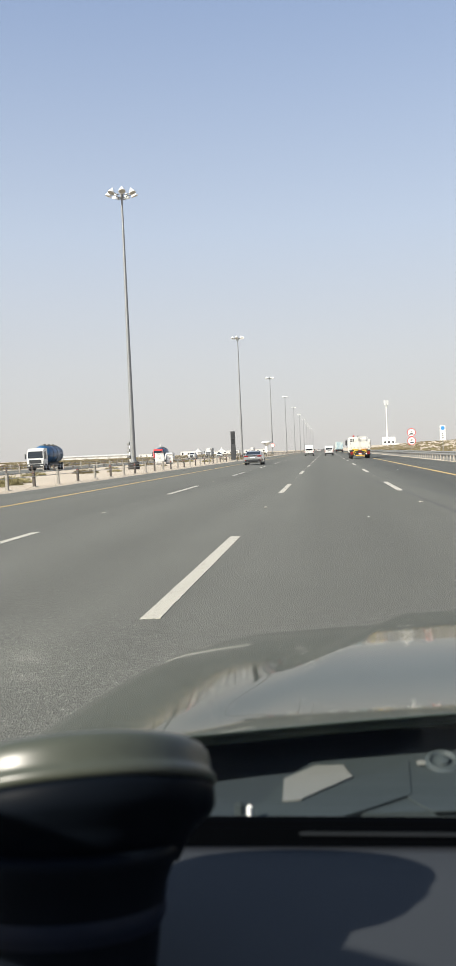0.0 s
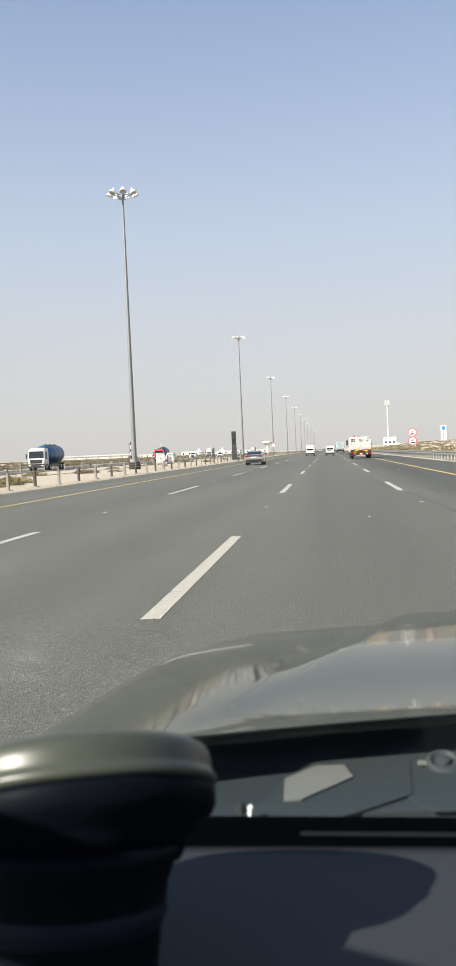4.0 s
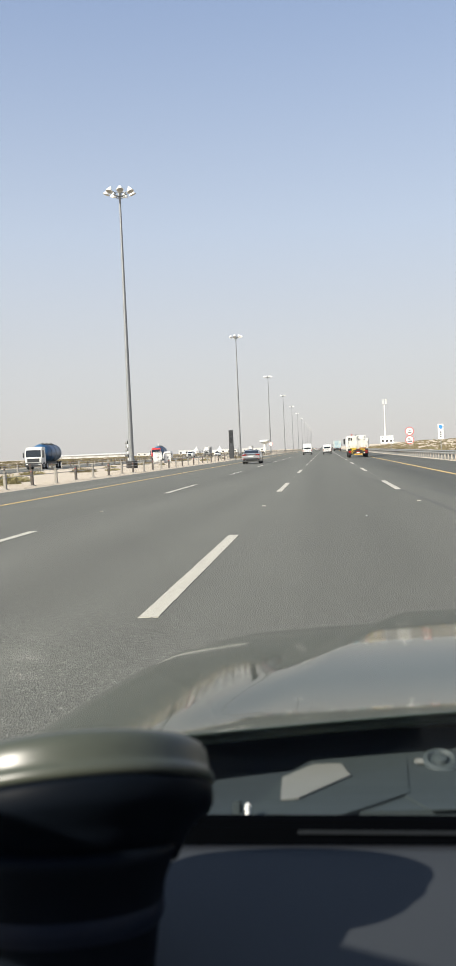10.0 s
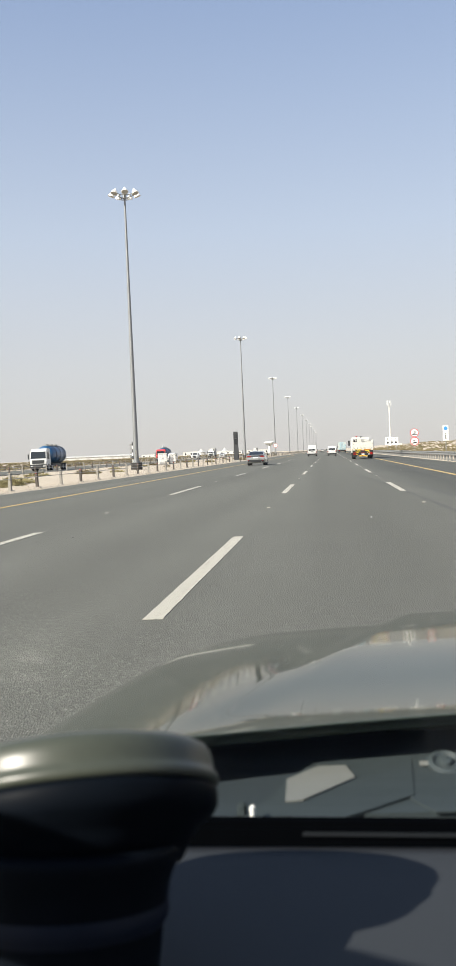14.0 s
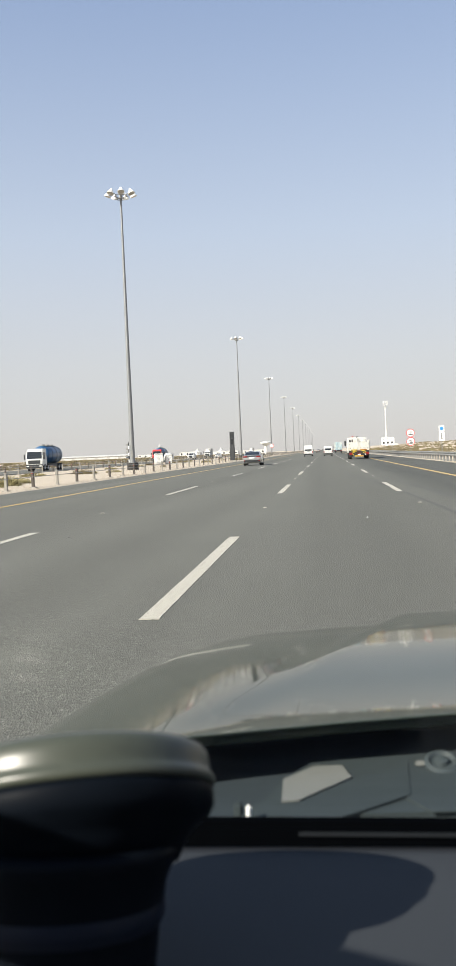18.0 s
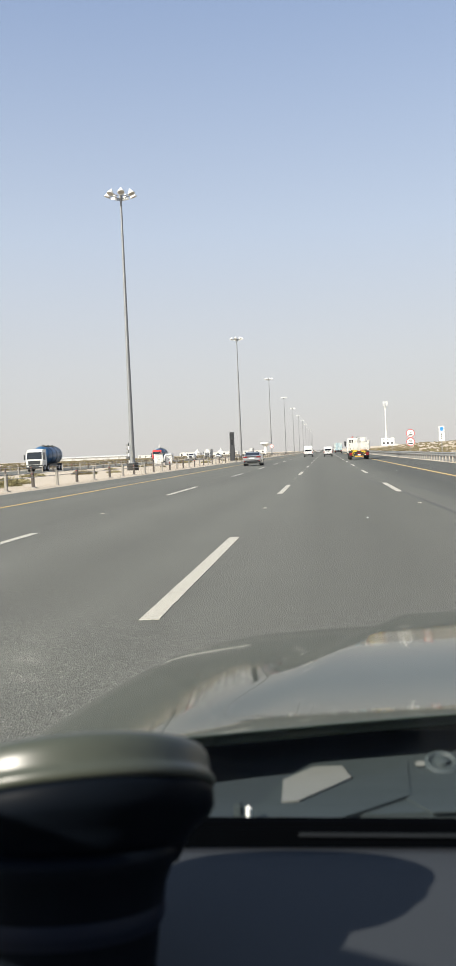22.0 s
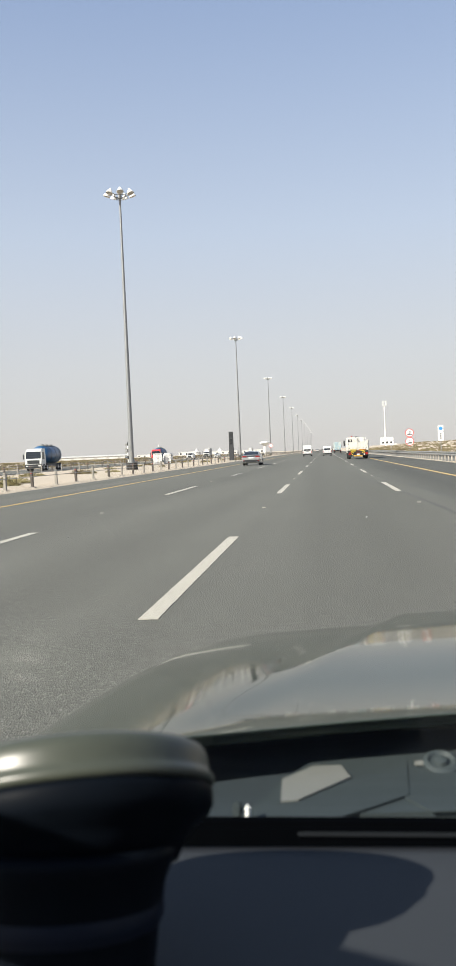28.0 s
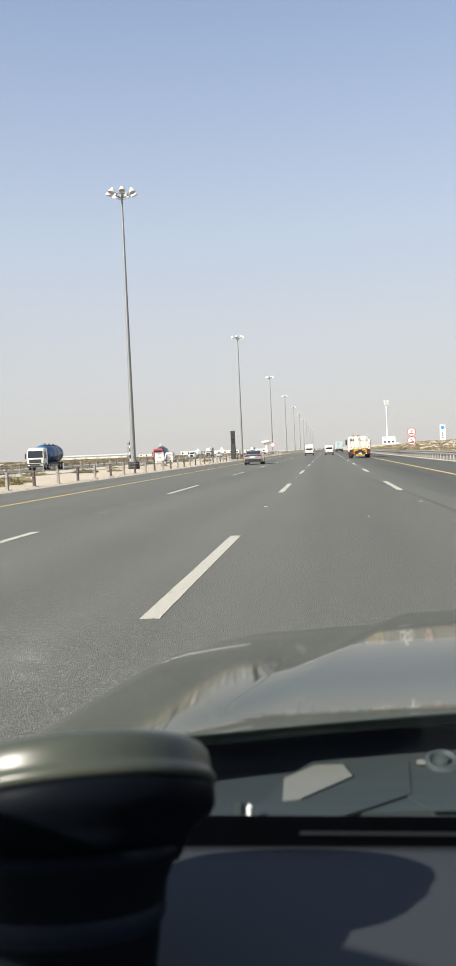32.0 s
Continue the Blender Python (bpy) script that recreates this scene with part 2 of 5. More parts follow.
M_SIDES = mat("grey_green_body_side", (0.036, 0.043, 0.034), 0.5, 0.0, 0.08, 1.5, 0.0, 30, spec=0.3, dirt=(0.09, 0.085, 0.07))
M_DASH = mat("dashboard_vinyl", (0.0215, 0.0250, 0.0285), 0.65, 0, 0.08, 6, 0.15, 700, spec=0.32)
M_COWL = mat("cowl_plastic", (0.032, 0.041, 0.048), 0.5, 0, 0.12, 9, 0.1, 300, spec=0.2)
M_COWLG = mat("grey_cowl_plastic", (0.036, 0.046, 0.049), 0.6, 0, 0.12, 9, 0.1, 300, spec=0.25)
M_GRILL = mat("dark_vent_plastic", (0.008, 0.010, 0.012), 0.6, 0, 0.08, 12, spec=0.2)
M_TAB = mat("pale_plastic_tab", (0.16, 0.165, 0.155), 0.6, 0, 0.08, 12)
M_RUBBER = mat("black_rubber", (0.0012, 0.0015, 0.002), 0.9, 0, 0.1, 20, spec=0.0)
M_LID = mat("satin_lid", (0.048, 0.054, 0.041), 0.36, 0.0, 0.10, 10, 0.0, 200, coat=0.0, spec=0.36)
M_TUB = mat("black_tub", (0.003, 0.0045, 0.007), 0.5, 0, 0.1, 10, spec=0.04)
M_GLINT = mat("glint_white", (0.9, 0.9, 0.88), 0.25, 0.0, 0.02)
M_LINER = mat("cabin_lining", (0.16, 0.16, 0.155), 0.9, 0, 0.06, 6, 0.2, 200)


def glass_mat(name, rough):
    m = bpy.data.materials.new(name)
    m.use_nodes = True
    n, l = m.node_tree.nodes, m.node_tree.links
    n.clear()
    o = n.new("ShaderNodeOutputMaterial")
    mx, tr, gl, fr = (n.new("ShaderNode" + k) for k in ("MixShader", "BsdfTransparent", "BsdfGlossy", "LayerWeight"))
    fr.inputs["Blend"].default_value = 0.5
    mr = n.new("ShaderNodeMapRange")
    mr.inputs["From Min"].default_value = 0.35
    mr.inputs["To Min"].default_value, mr.inputs["To Max"].default_value = 0.010, 0.125
    l.new(fr.outputs["Facing"], mr.inputs["Value"])
    tr.inputs["Color"].default_value = (0.97, 0.985, 0.975, 1)
    gl.inputs["Roughness"].default_value = rough
    l.new(mr.outputs[0], mx.inputs[0])
    l.new(tr.outputs[0], mx.inputs[1])
    l.new(gl.outputs[0], mx.inputs[2])
    l.new(mx.outputs[0], o.inputs[0])
    return m


M_GLASS = glass_mat("windscreen_glass", 0.02)
M_GLASS_SIDE = glass_mat("side_glass", 0.25)


# ---- mesh helpers ----
def mesh_of(name, bm, material, smooth=False):
    bmesh.ops.recalc_face_normals(bm, faces=bm.faces)
    me = bpy.data.meshes.new(name)
    bm.to_mesh(me)
    bm.free()
    me.materials.append(material)
    if smooth:
        for p in me.polygons:
            p.use_smooth = True
    return me


def part(name, bm, material, parent, label="", smooth=False):
    """Links a bmesh as one mesh object under a thing or a part."""
    ob = new(name, mesh_of(name, bm, material, smooth))
    ob.parent = parent
    return tagged(ob, label)


def empty(name, m=None):
    ob = new(name)
    ob.empty_display_size = 0.2
    if m is not None:
        ob.matrix_basis = m
    return ob


def box(bm, x0, x1, y0, y1, z0, z1, bevel=0.0, m=None):
    made = bmesh.ops.create_cube(bm, size=1)["verts"]
    bmesh.ops.scale(bm, vec=(x1 - x0, y1 - y0, z1 - z0), verts=made)
    bmesh.ops.translate(bm, vec=((x0 + x1) / 2, (y0 + y1) / 2, (z0 + z1) / 2), verts=made)
    if bevel:
        es = list({e for v in made for e in v.link_edges})
        made = list({v for f in bmesh.ops.bevel(bm, geom=es, offset=bevel, segments=2, affect="EDGES")["faces"] for v in f.verts} | {v for v in made if v.is_valid})
    if m is not None:
        bmesh.ops.transform(bm, matrix=m, verts=made)
    return bm


def boxm(x0, x1, y0, y1, z0, z1, bevel=0.0, m=None):
    return box(bmesh.new(), x0, x1, y0, y1, z0, z1, bevel, m)


def lathe(profile, seg=24, m=None, bm=None):
    """Turns (radius, height) pairs round z."""
    bm = bm or bmesh.new()
    rings = []
    for r, z in profile:
        if r < 1e-5:
            rings.append([bm.verts.new((0, 0, z))])
        else:
            rings.append([bm.verts.new((r * math.cos(2 * math.pi * k / seg), r * math.sin(2 * math.pi * k / seg), z)) for k in range(seg)])
    for a, b in zip(rings, rings[1:]):
        for k in range(seg):
            j = (k + 1) % seg
            if len(a) == 1 and len(b) > 1:
                bm.faces.new((a[0], b[k], b[j]))
            elif len(b) == 1 and len(a) > 1:
                bm.faces.new((a[k], b[0], a[j]))
            elif len(a) > 1:
                bm.faces.new((a[k], b[k], b[j], a[j]))
    if m is not None:
        bmesh.ops.transform(bm, matrix=m, verts=[v for r in rings for v in r])
    return bm


def tube(a, b, r0, r1=None, seg=8, bm=None):
    a, b = Vector(a), Vector(b)
    r1 = r0 if r1 is None else r1
    h = (b - a).length
    m = Matrix.Translation(a) @ (b - a).to_track_quat("Z", "Y").to_matrix().to_4x4()
    return lathe([(0, 0), (r0, 0), (r1, h), (0, h)], seg, m, bm)


def plate(corners, t, bm=None):
    """A slab of thickness t behind four or more corners."""
    bm = bm or bmesh.new()
    c = [Vector(p) for p in corners]
    nrm = (c[1] - c[0]).cross(c[2] - c[0]).normalized() * t
    a = [bm.verts.new(p) for p in c]
    b = [bm.verts.new(p - nrm) for p in c]
    bm.faces.new(a)
    bm.faces.new(b[::-1])
    for k in range(len(c)):
        j = (k + 1) % len(c)
        bm.faces.new((a[k], b[k], b[j], a[j]))
    return bm


def profile_body(pts, w, top_w=None, belt=0.9, roof=1.5, bevel=0.04):
    """A body from its side outline (y, z), narrowing above the belt line."""
    bm = bmesh.new()
    top_w = top_w or w

    def half(z):
        k = min(max((z - belt) / max(roof - belt, 0.01), 0), 1)
        return (w + (top_w - w) * k) / 2
    left = [bm.verts.new((-half(z), y, z)) for y, z in pts]
    right = [bm.verts.new((half(z), y, z)) for y, z in pts]
    bm.faces.new(left)
    bm.faces.new(right[::-1])
    for k in range(len(pts)):
        j = (k + 1) % len(pts)
        bm.faces.new((left[k], right[k], right[j], left[j]))
    if bevel:
        bmesh.ops.bevel(bm, geom=list(bm.edges), offset=bevel, segments=2, affect="EDGES", clamp_overlap=True)
    return bm


WHEELS = {}


def wheel(thing, x, y, r, w):
    """A wheel with its tyre and rim, on the ground."""
    key = (round(r, 2), round(w, 2))
    turn = pose(0, 0, 0, 0, 90, 0)
    if key not in WHEELS:
        t = lathe([(r * 0.6, -w / 2), (r * 0.93, -w / 2), (r, -w * 0.36), (r, w * 0.36), (r * 0.93, w / 2), (r * 0.6, w / 2), (r * 0.6, -w / 2)], 20, turn)
        q = lathe([(0, -w * 0.3), (r * 0.2, -w * 0.42), (r * 0.3, -w * 0.25), (r * 0.6, -w * 0.46), (r * 0.6, w * 0.46), (r * 0.3, w * 0.25), (r * 0.2, w * 0.42), (0, w * 0.3)], 20, turn)
        WHEELS[key] = (mesh_of("tyre", t, M_TYRE, True), mesh_of("rim", q, M_RIM))
    wh = new("wheel")
    wh.parent = thing
    wh.location = (x, y, r)
    for nm, me in zip(("tyre", "rim"), WHEELS[key]):
        ob = new(nm, me)
        ob.parent = wh
    return wh


# ---- setting: ground, carriageways ----
ROAD_L, ROAD_R = -13.9, 9.3
OPP_L, OPP_R = -49.0, -34.5


def ground_z(x, y):
    if ROAD_L - 0.4 < x < ROAD_R + 0.4 or OPP_L - 0.4 < x < OPP_R + 0.4:
        return -0.10
    z = 0.05 * noise.noise((x * 0.35, y * 0.35, 1.0))
    if x > ROAD_R:
        d = x - ROAD_R
        k = min(max((d - 6) / 55, 0), 1)
        k = k * k * (3 - 2 * k)
        z += k * (2.3 + 1.4 * noise.noise((x * 0.012, y * 0.009, 4.0)) + 1.1 * noise.noise((x * 0.05, y * 0.04, 7.0)))
        z += min(d / 900, 1) * 5.0
    elif x < OPP_L:
        d = OPP_L - x
        k = min(max((d - 5) / 80, 0), 1)
        z += k * (0.25 + 0.55 * noise.noise((x * 0.02, y * 0.014, 2.0)) + 0.35 * noise.noise((x * 0.08, y * 0.06, 3.0)))
    return z - 0.02


gx = sorted(set([-4500, -3000, -2000, -1400, -1000, -750, -560, -430, -340, -280] + [-230 + 5 * k for k in range(36)]
                + [OPP_L - 0.6, OPP_L - 0.3, OPP_R + 0.3, OPP_R + 0.6, ROAD_L - 0.5, ROAD_L - 0.25, ROAD_R + 0.25, ROAD_R + 0.6]
                + [-33 + 1.2 * k for k in range(15)] + [11 + 1.5 * k for k in range(26)] + [50 + 4 * k for k in range(38)]
                + [205, 220, 240, 270, 310, 370, 450, 560, 700, 900, 1200, 1700, 2500, 4500]))
gy = sorted(set([-1500, -600, -250, -120, -60, -30] + [-20 + 1.5 * k for k in range(120)] + [160 + 4 * k for k in range(60)] + [400 + 12 * k for k in range(50)]
                + [1000, 1060, 1140, 1250, 1400, 1600, 1900, 2300, 2900, 3700, 4800]))
gv = [(x, y, ground_z(x, y)) for y in gy for x in gx]
nx = len(gx)
gf = [(j * nx + i, j * nx + i + 1, (j + 1) * nx + i + 1, (j + 1) * nx + i) for j in range(len(gy) - 1) for i in range(nx - 1)]
gm = bpy.data.meshes.new("ground")
gm.from_pydata(gv, [], gf)
gm.materials.append(M_SAND)
for p in gm.polygons:
    p.use_smooth = True
ground = tagged(new("ground", gm), "pale desert sand with stony patches and low dunes", "ground", kind="structure")


def road_slab(name, x0, x1, label):
    """Asphalt carriageway with a slightly ragged edge, 15 cm thick."""
    bm = bmesh.new()
    ys = [-400, -60] + [-20 + 1.0 * k for k in range(140)] + [130 + 6 * k for k in range(50)] + [500, 900, 1800, 4700]
    rows = []
    for y in ys:
        a = x0 + 0.10 * noise.noise((x0, y * 0.7, 0))
        c = x1 + 0.10 * noise.noise((x1, y * 0.7, 5))
        rows.append([bm.verts.new((a, y, -0.15)), bm.verts.new((a, y, -0.01)), bm.verts.new((a + 0.15, y, 0)), bm.verts.new((c - 0.15, y, 0)), bm.verts.new((c, y, -0.01)), bm.verts.new((c, y, -0.15))])
    for p, q in zip(rows, rows[1:]):
        for k in range(5):
            bm.faces.new((p[k], q[k], q[k + 1], p[k + 1]))
    return tagged(new(name, mesh_of(name, bm, M_ROAD)), label, "road", kind="structure")


road = road_slab("road", ROAD_L, ROAD_R, "grey worn asphalt motorway carriageway with lane markings")
road_opposite = road_slab("road_opposite", OPP_L, OPP_R, "grey asphalt opposite carriageway beyond the sandy median")

# lane markings
LINES = (-5.55, -1.52, 2.18)
DASH, PERIOD, FIRST = 7.0, 21.2, 7.2


def ragged_strip(w, length, seed, n=56):
    """A painted strip with slightly worn edges, 5 mm thick."""
    rnd = random.Random(seed)
    bm = bmesh.new()
    rows = []
    for k in range(n + 1):
        y = length * k / n
        a, c = -w / 2 + rnd.uniform(-1, 1) * 0.004, w / 2 + rnd.uniform(-1, 1) * 0.004
        rows.append([bm.verts.new((a, y, 0)), bm.verts.new((a, y, 0.005)), bm.verts.new((c, y, 0.005)), bm.verts.new((c, y, 0))])
    for p, q in zip(rows, rows[1:]):
        for i in range(3):
            bm.faces.new((p[i], q[i], q[i + 1], p[i + 1]))
    bm.faces.new(rows[0])
    bm.faces.new(rows[-1][::-1])
    return bm


dash_meshes = [mesh_of("lane_dash", ragged_strip(0.17, DASH, s), M_PAINT if s < 4 else M_WORN) for s in range(5)]
for i, x in enumerate(LINES):
    for k in range(-2, 34):
        y = FIRST + PERIOD * k + (2.0, 0.0, -1.2)[i]
        ob = new("lane_dash", dash_meshes[(k * 7 + i * 3) % 5 if k > 1 else (k + i) % 4])
        ob.location, ob.parent = (x, y, 0), road
for name, x, parent, w in (("edge_line", -9.9, road, 0.17), ("edge_line", 5.5, road, 0.17)):
    bm = ragged_strip(w, 1500, 11, 700)
    ob = part(name, bm, M_YELLOW, parent, "faded yellow edge line")
    ob.location = (x, -60, 0)
for x in (-38.3, -42.0, -45.6):
    for k in range(0, 22):
        ob = new("lane_dash", dash_meshes[k % 4])
        ob.location, ob.parent = (x, 40 + PERIOD * k, 0), road_opposite
# raised studs between the dashes
stud = bmesh.new()
box(stud, -0.045, 0.045, -0.045, 0.045, 0, 0.014, 0.005)
stud_mesh = mesh_of("road_stud", stud, M_PAINT)
for x in LINES:
    for k in range(0, 14):
        ob = new("road_stud", stud_mesh)
        ob.location, ob.parent = (x, FIRST + DASH + 7.15 + PERIOD * k, 0), road

# tar seams
M_TAR = mat("tar", (0.045, 0.045, 0.043), 0.8, 0, 0.3, 4, 0.2, 30)


def tar_seam(x0, x1, y0, y1, w, seed, label):
    rnd = random.Random(seed)
    bm = bmesh.new()
    n = int((y1 - y0) / 0.7)
    rows = []
    for k in range(n + 1):
        t = k / n
        x = x0 + (x1 - x0) * t + 0.09 * noise.noise((seed, t * 4, 0)) + 0.01 * rnd.uniform(-1, 1)
        h = w * (0.35 + 0.65 * abs(noise.noise((seed, t * 23, 3)))) * min(1, 6 * t + 0.1, 6 * (1 - t) + 0.1)
        y = y0 + (y1 - y0) * t
        rows.append([bm.verts.new((x - h, y, -0.001)), bm.verts.new((x - h, y, 0.002)), bm.verts.new((x + h, y, 0.002)), bm.verts.new((x + h, y, -0.001))])
    for p, q in zip(rows, rows[1:]):
        for i in range(3):
            bm.faces.new((p[i], q[i], q[i + 1], p[i + 1]))
    part("tar_seam", bm, M_TAR, road, label)


tar_seam(4.4, 3.9, 22, 130, 0.05, 4, "dark tar seam")
tar_seam(-7.9, -7.7, 40, 150, 0.04, 5, "dark tar seam")
tar_seam(7.2, 7.0, 20, 210, 0.05, 6, "dark tar seam")

M_SKID = mat("tyre_mark", (0.066, 0.065, 0.060), 0.9, 0, 0.3, 3, 0.1, 60)
for off in (0.0, 1.45):
    bm = bmesh.new()
    rows = []
    for k in range(61):
        t = k / 60
        x, y = 2.6 + off * 0.6 - 1.9 * t ** 1.7, 11.0 + 42 * t
        h = 0.085 * (0.5 + 0.5 * abs(noise.noise((off, t * 12, 1)))) * min(1, 5 * t + 0.05, 4 * (1 - t) + 0.05)
        rows.append([bm.verts.new((x - h, y, 0.001)), bm.verts.new((x + h, y, 0.001))])
    for p, q in zip(rows, rows[1:]):
        bm.faces.new((p[0], q[0], q[1], p[1]))
    part("tyre_mark", bm, M_SKID, road, "faint dark curved tyre mark")

# litter on the carriageway
rnd = random.Random(31)
for k in range(7):
    bm = bmesh.new()
    bmesh.ops.create_icosphere(bm, subdivisions=1, radius=rnd.uniform(0.012, 0.028))
    for v in bm.verts:
        v.co.z *= 0.5
        v.co.x *= rnd.uniform(0.8, 1.4)
    ob = tagged(new("debris", mesh_of("debris", bm, M_SIGNW if k % 2 else M_TAR)), "small scrap of debris lying on the asphalt", "debris", "road debris")
    ob.location = (rnd.uniform(-7, 4.5), 13 + 45 * rnd.random(), 0.015)

# ---- lighting masts ----
MAST_X, MAST_Y, MAST_STEP, MAST_H = -20.8, 93.8, 124.0, 30.0


def lighting_mast(m):
    thing = empty("lighting_mast", m)
    tagged(thing, "tall tapered grey steel lighting mast with ring of white floodlights", "lighting mast", "masts along the median")
    part("plinth", lathe([(0, -0.1), (0.62, -0.1), (0.62, 0.30), (0.59, 0.33), (0.59, 0.38), (0.62, 0.41), (0.61, 0.70), (0.56, 0.75), (0, 0.75)], 8), M_BASE, thing, "dark weathered eight-sided plinth")
    part("base_flange", lathe([(0, 0.75), (0.45, 0.75), (0.45, 0.82), (0.33, 0.84), (0.30, 1.1), (0, 1.1)], 20), M_MAST, thing)
    prof = [(0, 0.8)] + [(0.27 - 0.17 * k / 10, 0.8 + (MAST_H - 1.6) * k / 10) for k in range(11)] + [(0, MAST_H - 0.8)]
    part("pole", lathe(prof, 20), M_MAST, thing, smooth=False)
    part("service_door", boxm(-0.1, 0.1, -0.30, -0.24, 1.4, 2.1, 0.01), M_GALV, thing)
    ring = bmesh.new()
    for r, z in ((0.62, MAST_H - 0.62), (0.40, MAST_H - 0.95)):
        lathe([(r + 0.05 * math.cos(a), z + 0.05 * math.sin(a)) for a in [k * math.pi / 3 for k in range(7)]], 24, bm=ring)
    for k in range(4):
        a = k * math.pi / 2
        tube((0.62 * math.cos(a), 0.62 * math.sin(a), MAST_H - 0.62), (0.1 * math.cos(a), 0.1 * math.sin(a), MAST_H - 0.95), 0.035, bm=ring)
    part("head_frame", ring, M_MAST, thing)
    part("cap", lathe([(0.2, MAST_H - 0.85), (0.2, MAST_H - 0.2), (0.12, MAST_H - 0.05), (0, MAST_H)], 14), M_MAST, thing)
    for k in range(7):
        a = 2 * math.pi * (k + 0.3) / 7
        c, s = math.cos(a), math.sin(a)
        part("bracket", tube((0.6 * c, 0.6 * s, MAST_H - 0.62), (1.25 * c, 1.25 * s, MAST_H - 0.42), 0.05, 0.04), M_MAST, thing)
        tilt = Matrix.Translation((1.42 * c, 1.42 * s, MAST_H - 0.55)) @ Matrix.Rotation(a, 4, "Z") @ Matrix.Rotation(radians(-22), 4, "Y")
        lamp = part("floodlight", lathe([(0, 0.55), (0.07, 0.55), (0.12, 0.42), (0.24, 0.25), (0.36, 0.02), (0.38, -0.06), (0.35, -0.07), (0.33, 0.0), (0.1, 0.06), (0, 0.06)], 18, tilt), M_LAMP, thing, "white bell-shaped floodlight", True)
        part("lens", lathe([(0, -0.035), (0.33, -0.03), (0.33, -0.015), (0, -0.015)], 18, tilt), M_GREYBOX, lamp)
    return thing


mast = lighting_mast(pose(MAST_X, MAST_Y, 0, 0, 0, 12))
for k in [-1] + list(range(1, 12)):
    copy_thing(mast, pose(MAST_X, MAST_Y + MAST_STEP * k, 0, 0, 0, 12 + 31 * k))


# ---- rope barriers along the median ----
def rope_barrier(name, x, y0, y1, step, seed, label):
    thing = empty(name, pose(x, y0, 0))
    tagged(thing, label, "barrier", "median barriers")
    rnd = random.Random(seed)
    dark = mesh_of("post", box(boxm(-0.07, 0.07, -0.07, 0.07, -0.3, 0.86, 0.012), -0.08, 0.08, -0.085, 0.085, 0.84, 0.87, 0.008), M_POST)
    pale = mesh_of("post", box(boxm(-0.07, 0.07, -0.07, 0.07, -0.3, 0.86, 0.012), -0.08, 0.08, -0.085, 0.085, 0.84, 0.87, 0.008), M_POSTL)
    foot = mesh_of("footing", boxm(-0.17, 0.17, -0.17, 0.17, -0.2, 0.035, 0.02), M_CONC)
    refl = mesh_of("reflector", boxm(-0.03, 0.03, -0.088, -0.074, 0.72, 0.80, 0.004), M_REDREF)
    n = int((y1 - y0) / step)
    for k in range(n):
        post = new("post", pale if k % 2 else dark)
        post.parent, post.location = thing, (rnd.uniform(-0.03, 0.03), k * step, rnd.uniform(-0.03, 0.02))
        post.rotation_euler = (rnd.uniform(-0.03, 0.03), rnd.uniform(-0.03, 0.03), rnd.uniform(-0.1, 0.1))
        if k < 40:
            f = new("footing", foot)
            f.parent, f.location = post, (0, 0, 0.0)
            if k % 2 == 0:
                r = new("reflector", refl)
                r.parent, r.location = post, (0, 0, 0.0)
    for z in (0.78, 0.56):
        bm = bmesh.new()
        for k in range(n - 1):
            tube((0.088, k * step, z), (0.088, (k + 1) * step, z), 0.018, 0.018, 5, bm)
        part("cable", bm, M_GALV, thing)
    return thing


rope_barrier("rope_barrier", -15.2, 28.4, 620, 4.05, 1, "wire rope barrier on short weathered posts along the sandy median")
rope_barrier("rope_barrier", -33.2, 40, 600, 4.05, 2, "wire rope barrier on short posts beside the opposite carriageway")
rope_barrier("rope_barrier", -50.5, 60, 560, 4.05, 3, "wire rope barrier on short posts along the far verge")


